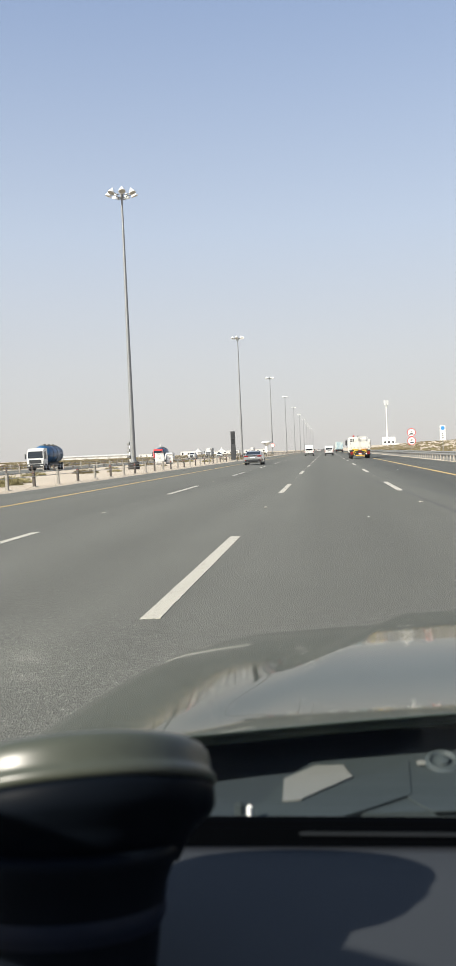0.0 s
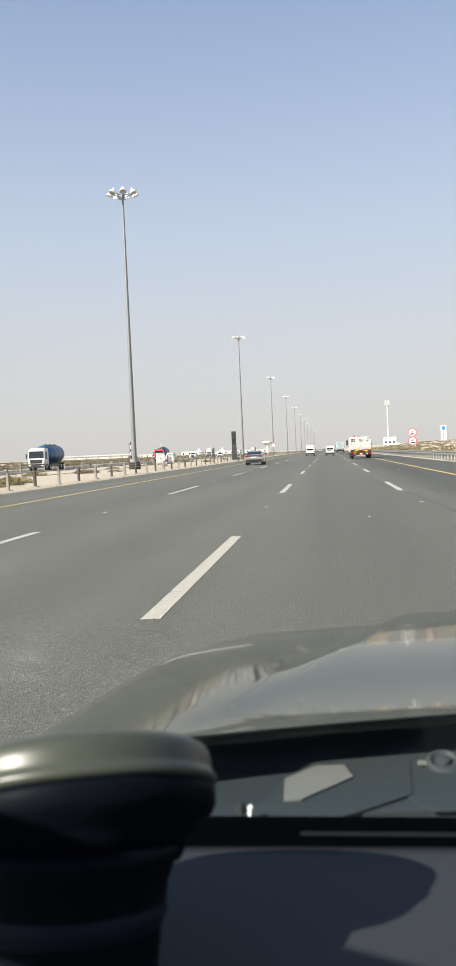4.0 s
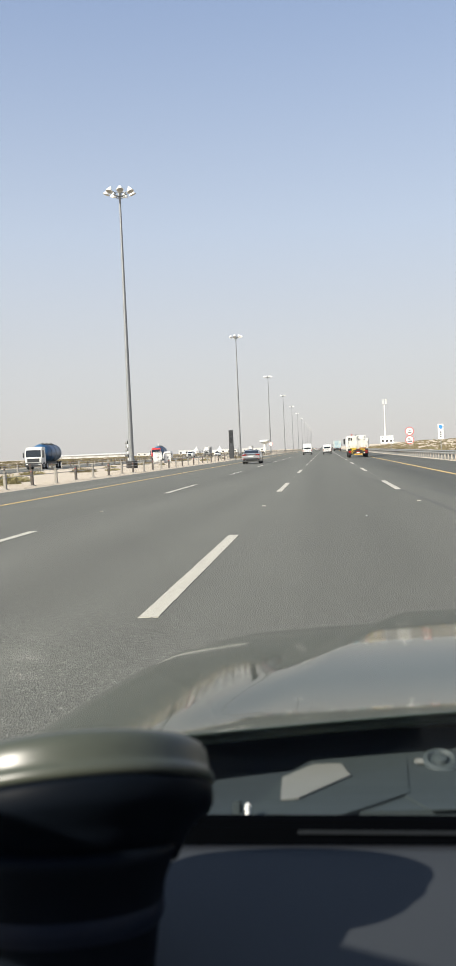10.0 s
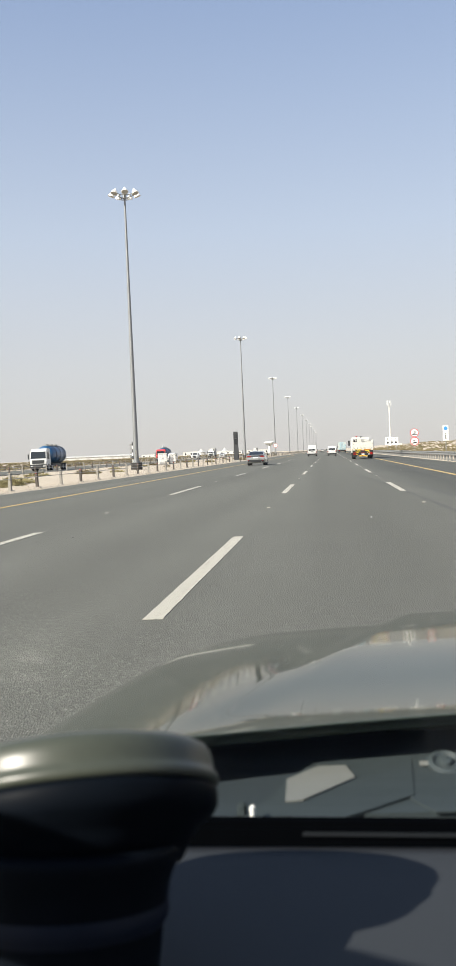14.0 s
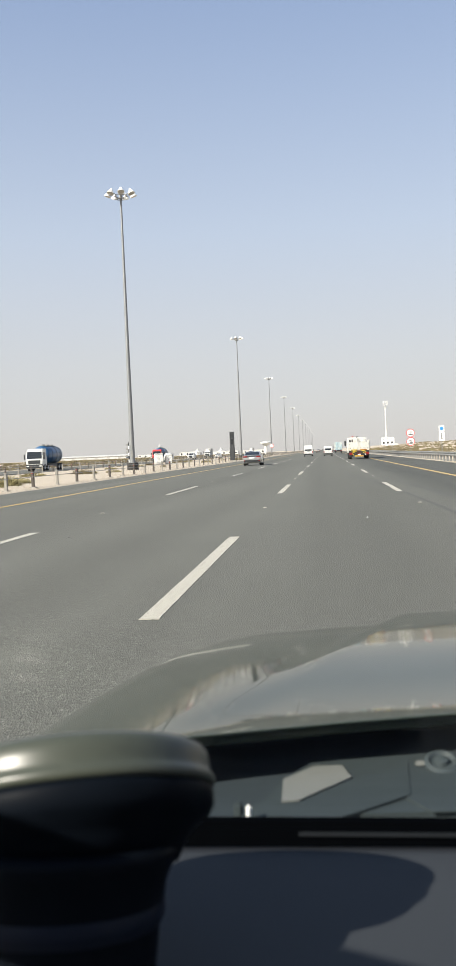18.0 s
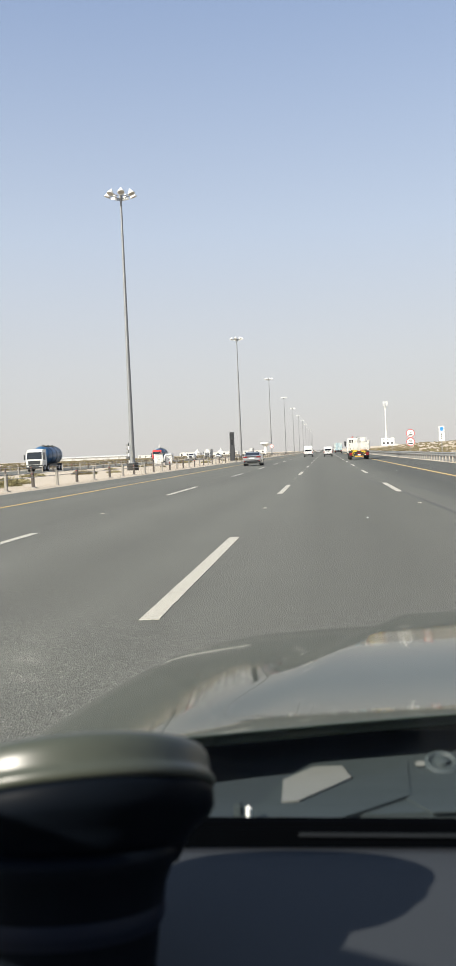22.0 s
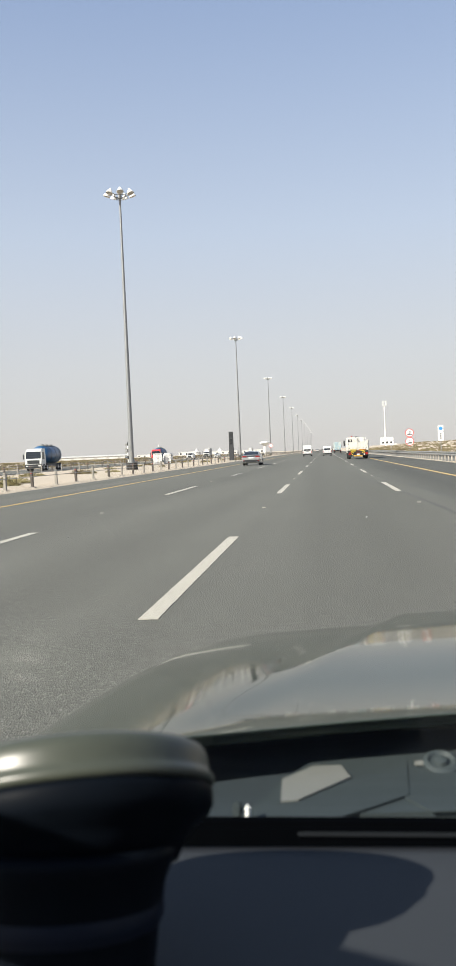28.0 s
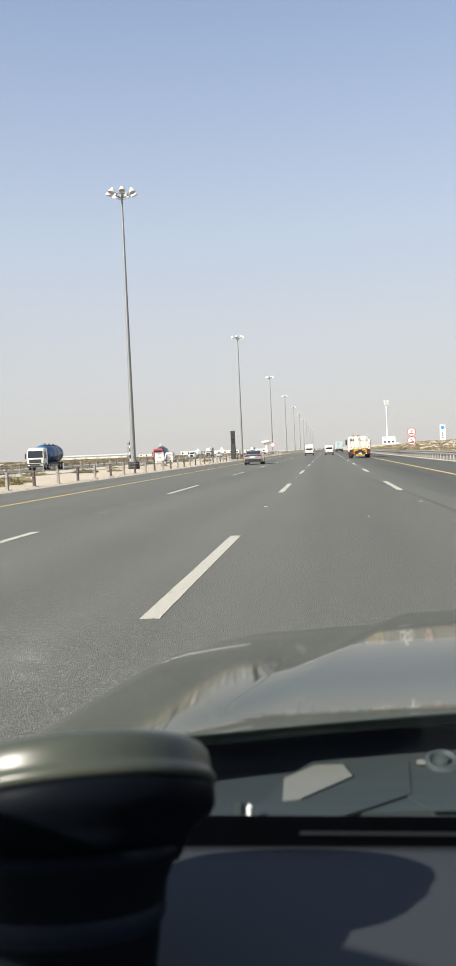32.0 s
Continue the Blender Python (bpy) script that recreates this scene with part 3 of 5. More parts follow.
# ---- guard rail on the verge ----
def guard_rail(x, y0, y1):
    thing = empty("guard_rail", pose(x, y0, 0))
    tagged(thing, "galvanised steel guard rail on stout posts beside the shoulder", "guard rail")
    wave = [(0.02, 0.42), (-0.06, 0.46), (-0.06, 0.52), (0.0, 0.57), (-0.0, 0.60), (-0.06, 0.65), (-0.06, 0.71), (0.02, 0.75)]
    step = 4.0
    n = int((y1 - y0) / step)
    beam = bmesh.new()
    a = [beam.verts.new((dx, -0.12, z)) for dx, z in wave]
    b = [beam.verts.new((dx, step + 0.12, z)) for dx, z in wave]
    a2 = [beam.verts.new((dx + 0.012, -0.12, z)) for dx, z in wave]
    b2 = [beam.verts.new((dx + 0.012, step + 0.12, z)) for dx, z in wave]
    for k in range(len(wave) - 1):
        beam.faces.new((a[k], b[k], b[k + 1], a[k + 1]))
        beam.faces.new((a2[k + 1], b2[k + 1], b2[k], a2[k]))
    for k in (0, len(wave) - 1):
        beam.faces.new((a[k], b[k], b2[k], a2[k]))
    beam_mesh = mesh_of("beam", beam, M_GALV)
    post_mesh = mesh_of("post", boxm(0.09, 0.25, -0.08, 0.08, -0.4, 0.74, 0.01), M_GALV)
    block_mesh = mesh_of("spacer", boxm(0.034, 0.09, -0.06, 0.06, 0.46, 0.72, 0.006), M_POSTL)
    for k in range(n):
        ob = new("beam", beam_mesh)
        ob.parent, ob.location = thing, (0.003 * (k % 2), k * step, 0)
        for nm, me in (("post", post_mesh), ("spacer", block_mesh)):
            for h in (0, 2.0):
                ob = new(nm, me)
                ob.parent, ob.location = thing, (0, k * step + h, 0)
    part("end_cap", boxm(-0.05, 0.06, -0.4, -0.12, 0.4, 0.77, 0.02), M_GALV, thing)
    return thing


guard_rail(9.75, 58, 300)
marker = tagged(empty("barrier_marker", pose(9.9, 310, 0)), "bright yellow barrier end marker beside the shoulder", "marker")
part("body", lathe([(0, 0), (0.32, 0), (0.32, 0.9), (0.22, 1.15), (0, 1.25)], 14), M_YEL, marker)
part("band", lathe([(0.325, 0.45), (0.335, 0.45), (0.335, 0.6), (0.325, 0.6)], 14), M_BLACK, marker)


# ---- vehicles ----
def box_van(m, w, length, h, label, roof_step=0.0):
    """A one-box van, its rear towards -y: body, glazing, lamps, bumper, wheels."""
    t = tagged(empty("van", m), label, "van")
    L = length / 2
    pts = [(-L, 0.45), (-L - 0.02, 1.0), (-L + 0.06, 1.15), (-L + 0.16, h - 0.18), (-L + 0.32, h - 0.02), (-L + 1.2, h), (L - 1.9, h - roof_step), (L - 1.0, h - 0.25 - roof_step), (L - 0.35, 1.15), (L - 0.05, 0.95), (L, 0.4), (L - 0.2, 0.28), (-L + 0.1, 0.28)]
    part("body", profile_body(pts, w, w * 0.86, 1.0, h, 0.05), M_WHITE, t)
    zb = 1.15
    zt = min(h - 0.3, 1.82)
    part("rear_window", plate([(-w * 0.38, -L + 0.045, zb), (w * 0.38, -L + 0.045, zb), (w * 0.35, -L + 0.145, zt), (-w * 0.35, -L + 0.145, zt)], 0.03), M_GLASSD, t)
    for s in (-1, 1):
        sw = part("side_window", plate([(s * (w * 0.5 - 0.015), -L + 0.5, 1.12), (s * (w * 0.5 - 0.015), L - 0.8, 1.12), (s * (w * 0.455), L - 1.2, zt), (s * (w * 0.455), -L + 0.5, zt)], 0.05 * s), M_GLASSD, t)
        part("tail_light", boxm(s * (w / 2 - 0.09) - 0.06, s * (w / 2 - 0.09) + 0.06, -L - 0.045, -L + 0.06, 0.72, 1.08, 0.015), M_RED, t)
        part("mirror", boxm(s * (w / 2 + 0.14) - 0.09, s * (w / 2 + 0.14) + 0.09, L - 1.05, L - 0.97, 1.15, 1.42, 0.02), M_DARK, t)
        for y in (-L + 0.9, L - 0.95):
            wheel(t, s * (w / 2 - 0.12), y, 0.33, 0.2)
    part("bumper", boxm(-w / 2 - 0.01, w / 2 + 0.01, -L - 0.1, -L + 0.1, 0.36, 0.58, 0.04), M_DARK, t)
    part("number_plate", boxm(-0.26, 0.26, -L - 0.055, -L - 0.035, 0.8, 0.92, 0.004), M_SIGNW, t)
    part("windscreen", plate([(w * 0.44, L - 0.41, 1.17), (-w * 0.44, L - 0.41, 1.17), (-w * 0.40, L - 0.93, zt), (w * 0.40, L - 0.93, zt)], 0.03), M_GLASSD, t)
    part("grille", boxm(-w * 0.3, w * 0.3, L - 0.09, L + 0.012, 0.62, 0.86, 0.02), M_DARK, t)
    for s in (-1, 1):
        part("headlight", boxm(s * w * 0.39 - 0.12, s * w * 0.39 + 0.12, L - 0.14, L + 0.01, 0.66, 0.86, 0.02), M_GREYBOX, t)
    part("tailgate_handle", boxm(-0.3, 0.3, -L - 0.05, -L + 0.0, 0.97, 1.03, 0.01), M_DARK, t)
    return t


def saloon_car(m, label, paint, suv=False):
    """A car with glazing, lamps, bumper and wheels, its rear towards -y."""
    t = tagged(empty("car", m), label, "car")
    w, L, up = (1.95, 2.45, 0.38) if suv else (1.84, 2.35, 0.0)
    if suv:
        pts = [(-L, 0.5), (-L, 1.15), (-L + 0.1, 1.3), (-L + 0.35, 1.82), (-L + 0.8, 1.88), (0.3, 1.86), (1.1, 1.3), (L - 0.15, 1.12), (L, 0.9), (L, 0.42), (L - 0.2, 0.32), (-L + 0.2, 0.32)]
    else:
        pts = [(-L, 0.42), (-L - 0.03, 0.8), (-L + 0.05, 1.02), (-L + 0.5, 1.06), (-1.1, 1.38), (-0.4, 1.44), (0.2, 1.42), (1.1, 1.02), (L - 0.3, 0.85), (L, 0.62), (L, 0.3), (L - 0.2, 0.22), (-L + 0.2, 0.24)]
    roof = 1.88 if suv else 1.44
    part("body", profile_body(pts, w, w * 0.72, 0.95 + up, roof, 0.06), paint, t, smooth=False)
    hw = w * 0.36
    if suv:
        part("rear_window", plate([(-hw, -L + 0.085, 1.34), (hw, -L + 0.085, 1.34), (hw * 0.92, -L + 0.29, 1.74), (-hw * 0.92, -L + 0.29, 1.74)], 0.03), M_GLASSD, t)
        part("windscreen", plate([(hw, 1.07, 1.36), (-hw, 1.07, 1.36), (-hw * 0.95, 0.42, 1.80), (hw * 0.95, 0.42, 1.80)], 0.03), M_GLASSD, t)
        side = [(-L + 0.35, 1.33), (0.85, 1.33), (0.35, 1.74), (-L + 0.5, 1.74)]
    else:
        part("rear_window", plate([(-hw * 1.12, -L + 0.56, 1.10), (hw * 1.12, -L + 0.56, 1.10), (hw, -1.18, 1.375), (-hw, -1.18, 1.375)], 0.03), M_GLASSD, t)
        part("windscreen", plate([(hw * 1.12, 1.05, 1.07), (-hw * 1.12, 1.05, 1.07), (-hw, 0.3, 1.40), (hw, 0.3, 1.40)], 0.03), M_GLASSD, t)
        side = [(-L + 0.75, 1.06), (0.9, 1.04), (0.2, 1.34), (-0.95, 1.34)]
    for s in (-1, 1):
        def hx(z):
            k = min(max((z - 0.95 - up) / (roof - 0.95 - up), 0), 1)
            return s * (w / 2 + (w * 0.36 - w / 2) * k + 0.006)
        part("side_window", plate([(hx(z), y, z) for y, z in side], 0.04 * s), M_GLASSD, t)
        part("tail_light", boxm(s * (w / 2 - 0.24) - 0.22, s * (w / 2 - 0.24) + 0.22, -L - 0.06, -L + 0.08, 0.86 + up * 0.7, 0.97 + up * 0.9, 0.02), M_RED, t)
        part("headlight", boxm(s * (w / 2 - 0.28) - 0.22, s * (w / 2 - 0.28) + 0.22, L - 0.12, L + 0.015, 0.66 + up * 0.8, 0.8 + up * 0.8, 0.02), M_SIGNW, t)
        part("mirror", boxm(s * (w / 2 + 0.1) - 0.11, s * (w / 2 + 0.1) + 0.11, 0.72, 0.84, 1.02 + up, 1.17 + up, 0.03), M_DARK, t)
        if not suv:
            part("exhaust", tube((s * 0.6, -L - 0.08, 0.36), (s * 0.6, -L + 0.1, 0.36), 0.05, 0.05, 10), M_RIM, t)
        for y in (-L + 0.92, L - 0.95):
            wheel(t, s * (w / 2 - 0.11), y, 0.34 + 0.05 * suv, 0.22)
    part("bumper", boxm(-w / 2 + 0.1, w / 2 - 0.1, -L - 0.07, -L + 0.1, 0.34, 0.58, 0.05), M_DARK, t)
    part("grille", boxm(-0.5, 0.5, L - 0.08, L + 0.02, 0.45, 0.72 + up, 0.03), M_DARK, t)
    if not suv:
        part("boot_lip", plate([(-w * 0.40, -L + 0.02, 1.045), (w * 0.40, -L + 0.02, 1.045), (w * 0.38, -L + 0.20, 1.075), (-w * 0.38, -L + 0.20, 1.075)], 0.025), paint, t)
        part("light_bar", boxm(-0.5, 0.5, -L - 0.055, -L + 0.02, 0.925, 0.955, 0.008), M_DARK, t)
        for s in (-1, 1):
            part("door_handle", boxm(s * (w / 2 + 0.004) - 0.015, s * (w / 2 + 0.004) + 0.015, -0.1, 0.1, 0.84, 0.87, 0.006), paint, t)
            part("sill", boxm(s * (w / 2 - 0.02) - 0.03, s * (w / 2 - 0.02) + 0.03, -1.0, 1.0, 0.2, 0.3, 0.01), M_DARK, t)
            part("bumper_reflector", boxm(s * 0.74 - 0.04, s * 0.74 + 0.04, -L - 0.085, -L - 0.06, 0.46, 0.56, 0.006), M_RED, t)
    part("number_plate", boxm(-0.26, 0.26, -L - 0.065, -L - 0.035, 0.72, 0.84, 0.004), M_SIGNW, t)
    return t


def truck_cab(t, y, w, h, paint, lower=None):
    """A forward-control cab with windscreen, bumper, mirrors and lamps, front at y + 2."""
    pts = [(y, 0.75), (y, h), (y + 1.3, h), (y + 1.75, h - 0.35), (y + 1.98, 1.55), (y + 2.0, 0.95), (y + 1.9, 0.7)]
    cab = part("cab", profile_body(pts, w, w * 0.94, 1.5, h, 0.06), paint, t)
    part("windscreen", plate([(w * 0.45, y + 1.965, 1.72), (-w * 0.45, y + 1.965, 1.72), (-w * 0.43, y + 1.79, h - 0.42), (w * 0.43, y + 1.79, h - 0.42)], 0.03), M_GLASSD, cab)
    part("bumper", boxm(-w / 2, w / 2, y + 1.8, y + 2.12, 0.42, 0.92, 0.05), lower or M_DARK, cab)
    part("grille", boxm(-w * 0.36, w * 0.36, y + 1.94, y + 2.03, 1.0, 1.5, 0.02), lower or M_DARK, cab)
    for s in (-1, 1):
        part("side_window", plate([(s * (w / 2 + 0.004), y + 0.7, 1.6), (s * (w / 2 + 0.004), y + 1.7, 1.6), (s * (w * 0.485), y + 1.5, h - 0.45), (s * (w * 0.485), y + 0.7, h - 0.45)], 0.03 * s), M_GLASSD, cab)
        part("mirror", boxm(s * (w / 2 + 0.24) - 0.1, s * (w / 2 + 0.24) + 0.1, y + 1.72, y + 1.84, 1.65, 2.35, 0.03), M_DARK, cab)
        part("headlight", boxm(s * (w / 2 - 0.3) - 0.18, s * (w / 2 - 0.3) + 0.18, y + 2.08, y + 2.135, 0.6, 0.78, 0.02), M_SIGNW, cab)
    return cab


def dropside_truck(m):
    """A cream dropside lorry seen from the rear, with ladder frame, chevron boards and lamp clusters."""
    t = tagged(empty("flatbed_truck", m), "cream dropside lorry with yellow and black rear warning boards", "truck")
    w, L = 2.5, 4.3
    truck_cab(t, 2.2, w * 0.96, 2.72, M_CREAM)
    part("roof_beacon", lathe([(0, 2.72), (0.1, 2.72), (0.1, 2.86), (0.07, 2.92), (0, 2.94)], 12, pose(-0.5, 3.0, 0)), M_RED, t)
    part("chassis", boxm(-0.45, 0.45, -L + 0.1, 3.6, 0.62, 0.95, 0.02), M_DARK, t)
    part("bed", boxm(-w / 2, w / 2, -L, 1.9, 1.05, 1.3, 0.02), M_CREAM, t)
    part("headboard", boxm(-w / 2, w / 2, 1.85, 1.95, 1.3, 2.08, 0.02), M_CREAM, t)
    for k in range(3):
        part("headboard_slat", boxm(-w / 2, 0.08, 1.86, 1.94, 2.09 + k * 0.185, 2.265 + k * 0.185, 0.012), M_CREAM, t)
    for s in (-1, 1):
        for k in range(3):
            part("drop_hinge", boxm(s * (0.22 + 0.4 * k) - 0.03, s * (0.22 + 0.4 * k) + 0.03, -L - 0.03, -L - 0.002, 1.24, 1.42, 0.008), M_GALV, t)
        part("tail_latch", boxm(s * 1.12 - 0.03, s * 1.12 + 0.03, -L - 0.05, -L - 0.025, 1.72, 1.9, 0.008), M_GALV, t)
        part("panel_rib", boxm(s * 0.62 - 0.55, s * 0.62 + 0.55, -L - 0.018, -L - 0.002, 1.62, 1.67, 0.006), M_CREAM, t)
        part("side_lamp", boxm(s * 1.2 - 0.03, s * 1.2 + 0.03, -L - 0.03, -L - 0.004, 1.1, 1.2, 0.006), M_AMBER, t)
        part("reflector_plate", boxm(s * 0.72 - 0.06, s * 0.72 + 0.06, -L - 0.05, -L - 0.022, 0.5, 0.62, 0.004), M_SIGNW if s > 0 else M_YEL, t)
    # loose planks leaning against the side
    for k in range(5):
        y = -L + 0.7 + 0.62 * k
        part("plank", plate([(-w / 2 + 0.06, y, 1.31), (-w / 2 + 0.06, y + 0.16, 1.31), (-w / 2 + 0.13, y + 0.34 + 0.03 * (k % 2), 2.55 - 0.05 * (k % 3)), (-w / 2 + 0.13, y + 0.18 + 0.03 * (k % 2), 2.55 - 0.05 * (k % 3))], 0.04), M_CREAM, t, "pale leaning plank")
    for k in range(2):
        x = -w / 2 + 0.05 + k * (w / 2 - 0.02)
        part("tail_panel", boxm(x, x + w / 2 - 0.1, -L + 0.0, -L + 0.06, 1.31, 2.05, 0.015), M_CREAM, t)
    for x in (-w / 2 + 0.02, -0.03, w / 2 - 0.1):
        part("tail_post", boxm(x, x + 0.08, -L - 0.02, -L + 0.08, 1.28, 2.25, 0.01), M_CREAM, t)
    for s in (-1, 1):
        for k in range(4):
            y0 = -L + 0.1 + k * 1.44
            part("side_panel", boxm(s * w / 2 - 0.03, s * w / 2 + 0.03, y0, y0 + 1.38, 1.31, 2.1, 0.012), M_CREAM, t)
            part("side_post", boxm(s * w / 2 - 0.05, s * w / 2 + 0.05, y0 - 0.05, y0 - 0.01, 1.2, 2.3, 0.008), M_CREAM, t)
        for z0 in (0.69, 0.53):
            part("tail_light", boxm(s * 1.0 - 0.14, s * 1.0 + 0.14, -L - 0.06, -L - 0.03, z0, z0 + 0.12, 0.01), M_RED, t)
        part("turn_signal", boxm(s * 0.79 - 0.05, s * 0.79 + 0.05, -L - 0.06, -L - 0.03, 0.69, 0.81, 0.01), M_AMBER, t)
        board = part("chevron_board", boxm(s * 0.56 - 0.42, s * 0.56 + 0.42, -L - 0.04, -L - 0.005, 1.06, 1.18, 0.004), M_YEL if s < 0 else M_AMBER, t, "warning board with dark slanted stripes")
        for q in range(6):
            xx = s * 0.56 - 0.37 + q * 0.135
            part("stripe", plate([(xx, -L - 0.044, 1.065), (xx + 0.05, -L - 0.044, 1.065), (xx + 0.09, -L - 0.044, 1.175), (xx + 0.04, -L - 0.044, 1.175)], 0.003), M_BLACK, board)
        part("marker_plate", boxm(s * 0.50 - 0.22, s * 0.50 + 0.22, -L - 0.045, -L - 0.022, 0.93, 1.02, 0.004), M_YEL, t, "plain yellow plate")
        part("stay", tube((s * 0.86, -L - 0.06, 0.95), (s * 0.49, -L - 0.06, 0.72), 0.03, 0.03, 6), M_YEL, t)
        part("mud_flap", boxm(s * 0.98 - 0.26, s * 0.98 + 0.26, -L + 0.42, -L + 0.44, 0.3, 0.98, 0.006), M_BLACK, t)
        part("mudguard", boxm(s * 1.0 - 0.24, s * 1.0 + 0.24, -L + 0.5, -L + 2.8, 1.0, 1.045, 0.01), M_DARK, t)
        for y in (-L + 1.05, -L + 2.3, 3.1):
            wheel(t, s * 1.02, y, 0.5, 0.3)
    board = part("rear_bumper_board", boxm(-0.5, 0.5, -L - 0.08, -L - 0.03, 0.32, 0.45, 0.006), M_YEL, t, "orange and dark striped board")
    for q in range(6):
        xx = -0.44 + q * 0.16
        part("stripe", plate([(xx, -L - 0.084, 0.325), (xx + 0.06, -L - 0.084, 0.325), (xx + 0.1, -L - 0.084, 0.445), (xx + 0.04, -L - 0.084, 0.445)], 0.003), M_REDREF, board)
    part("number_plate", boxm(-0.17, 0.17, -L - 0.06, -L - 0.025, 0.5, 0.64, 0.003), M_SIGNW, t)
    part("text_bar", boxm(-0.23, 0.23, -L - 0.05, -L - 0.022, 0.69, 0.76, 0.003), M_RED, t)
    part("text_bar", boxm(-0.15, 0.15, -L - 0.045, -L - 0.022, 0.96, 1.01, 0.003), M_RED, t)
    part("rear_valance", boxm(-w / 2 + 0.04, w / 2 - 0.04, -L - 0.02, -L + 0.1, 0.46, 1.045, 0.01), M_BLACK, t)
    rack = bmesh.new()
    for k in range(8):
        tube((0.12 + k * 0.155, 1.9, 2.07), (0.12 + k * 0.155, 1.9, 2.66), 0.018, 0.018, 6, rack)
    for z in (2.28, 2.5, 2.66):
        tube((0.09, 1.9, z), (1.23, 1.9, z), 0.02, 0.02, 6, rack)
    part("rack", rack, M_LAMP, t, "white tubular rack")
    part("locker", boxm(-1.18, 0.05, 0.7, 1.8, 1.31, 2.60, 0.03), M_CREAM, t)
    win = part("cab_window", boxm(-1.06, -0.52, 0.675, 0.695, 2.10, 2.44, 0.006), M_GLASSD, t, "barred rear window")
    for x in (-0.89, -0.71):
        part("window_bar", boxm(x - 0.018, x + 0.018, 0.655, 0.674, 2.08, 2.46, 0.004), M_CREAM, win)
    part("window_bar", boxm(-1.06, -0.52, 0.66, 0.672, 2.255, 2.285, 0.004), M_CREAM, win)
    hook = bmesh.new()
    tube((-0.02, 1.99, 2.3), (-0.02, 1.99, 2.80), 0.04, 0.04, 8, hook)
    tube((-0.02, 1.99, 2.80), (0.22, 1.99, 2.83), 0.04, 0.03, 8, hook)
    part("exhaust_stack", hook, M_DARK, t)
    return t


def box_truck(m, paint, label, h=3.4, w=2.4, length=6.5):
    t = tagged(empty("box_truck", m), label, "truck")
    L = length / 2
    truck_cab(t, L - 2.0, w * 0.92, 2.5, M_WHITE)
    part("box", boxm(-w / 2, w / 2, -L - 0.6, L - 2.1, 0.95, h, 0.04), paint, t)
    for s in (-1, 1):
        part("rear_door", boxm(s * w / 4 - w / 4 + 0.03, s * w / 4 + w / 4 - 0.03, -L - 0.65, -L - 0.602, 1.05, h - 0.1, 0.01), paint, t)
        part("lock_bar", tube((s * 0.18, -L - 0.67, 1.1), (s * 0.18, -L - 0.67, h - 0.15), 0.02, 0.02, 6), M_GALV, t)
        part("tail_light", boxm(s * (w / 2 - 0.25) - 0.18, s * (w / 2 - 0.25) + 0.18, -L - 0.62, -L - 0.5, 0.7, 0.84, 0.01), M_RED, t)
        for y in (-L + 0.6, L - 1.0):
            wheel(t, s * (w / 2 - 0.18), y, 0.45, 0.26)
    part("chassis", boxm(-0.5, 0.5, -L - 0.5, L - 0.4, 0.55, 0.9, 0.02), M_DARK, t)
    part("bumper", boxm(-w / 2 + 0.1, w / 2 - 0.1, -L - 0.6, -L - 0.48, 0.45, 0.6, 0.02), M_DARK, t)
    part("cooling_unit", boxm(-0.7, 0.7, L - 2.1, L - 1.7, 2.55, h - 0.05, 0.05), M_WHITE, t)
    return t


def tanker_truck(m, paint, label, cab_paint=None):
    t = tagged(empty("tanker_truck", m), label, "truck")
    truck_cab(t, 3.4, 2.4, 3.1, cab_paint or M_WHITE)
    tank = lathe([(0, -4.4), (0.7, -4.35), (1.1, -4.15), (1.25, -3.9), (1.25, 2.3), (1.1, 2.55), (0, 2.75)], 28, pose(0, 0, 2.25, -90, 0, 0))
    part("tank", tank, paint, t, smooth=True)
    part("walkway", boxm(-0.35, 0.35, -3.6, 2.0, 3.50, 3.56, 0.01), M_GALV, t)
    for y in (-2.6, -0.6, 1.4):
        part("manhole", lathe([(0, 3.56), (0.3, 3.56), (0.3, 3.72), (0, 3.75)], 14, pose(0, y, 0)), M_GALV, t)
    for y in (-3.2, -1.2, 0.8):
        part("tank_band", lathe([(1.255, y - 0.05), (1.29, y - 0.05), (1.29, y + 0.05), (1.255, y + 0.05)], 28, pose(0, 0, 2.25, -90, 0, 0)), M_DARK, t)
    part("chassis", boxm(-0.5, 0.5, -4.2, 4.9, 0.6, 1.02, 0.02), M_DARK, t)
    for s in (-1, 1):
        part("side_guard", boxm(s * 1.15 - 0.03, s * 1.15 + 0.03, -1.4, 2.4, 0.55, 0.95, 0.02), M_DARK, t)
        for y in (-3.4, -2.2, 2.9, 4.4):
            wheel(t, s * 1.05, y, 0.5, 0.3)
    return t


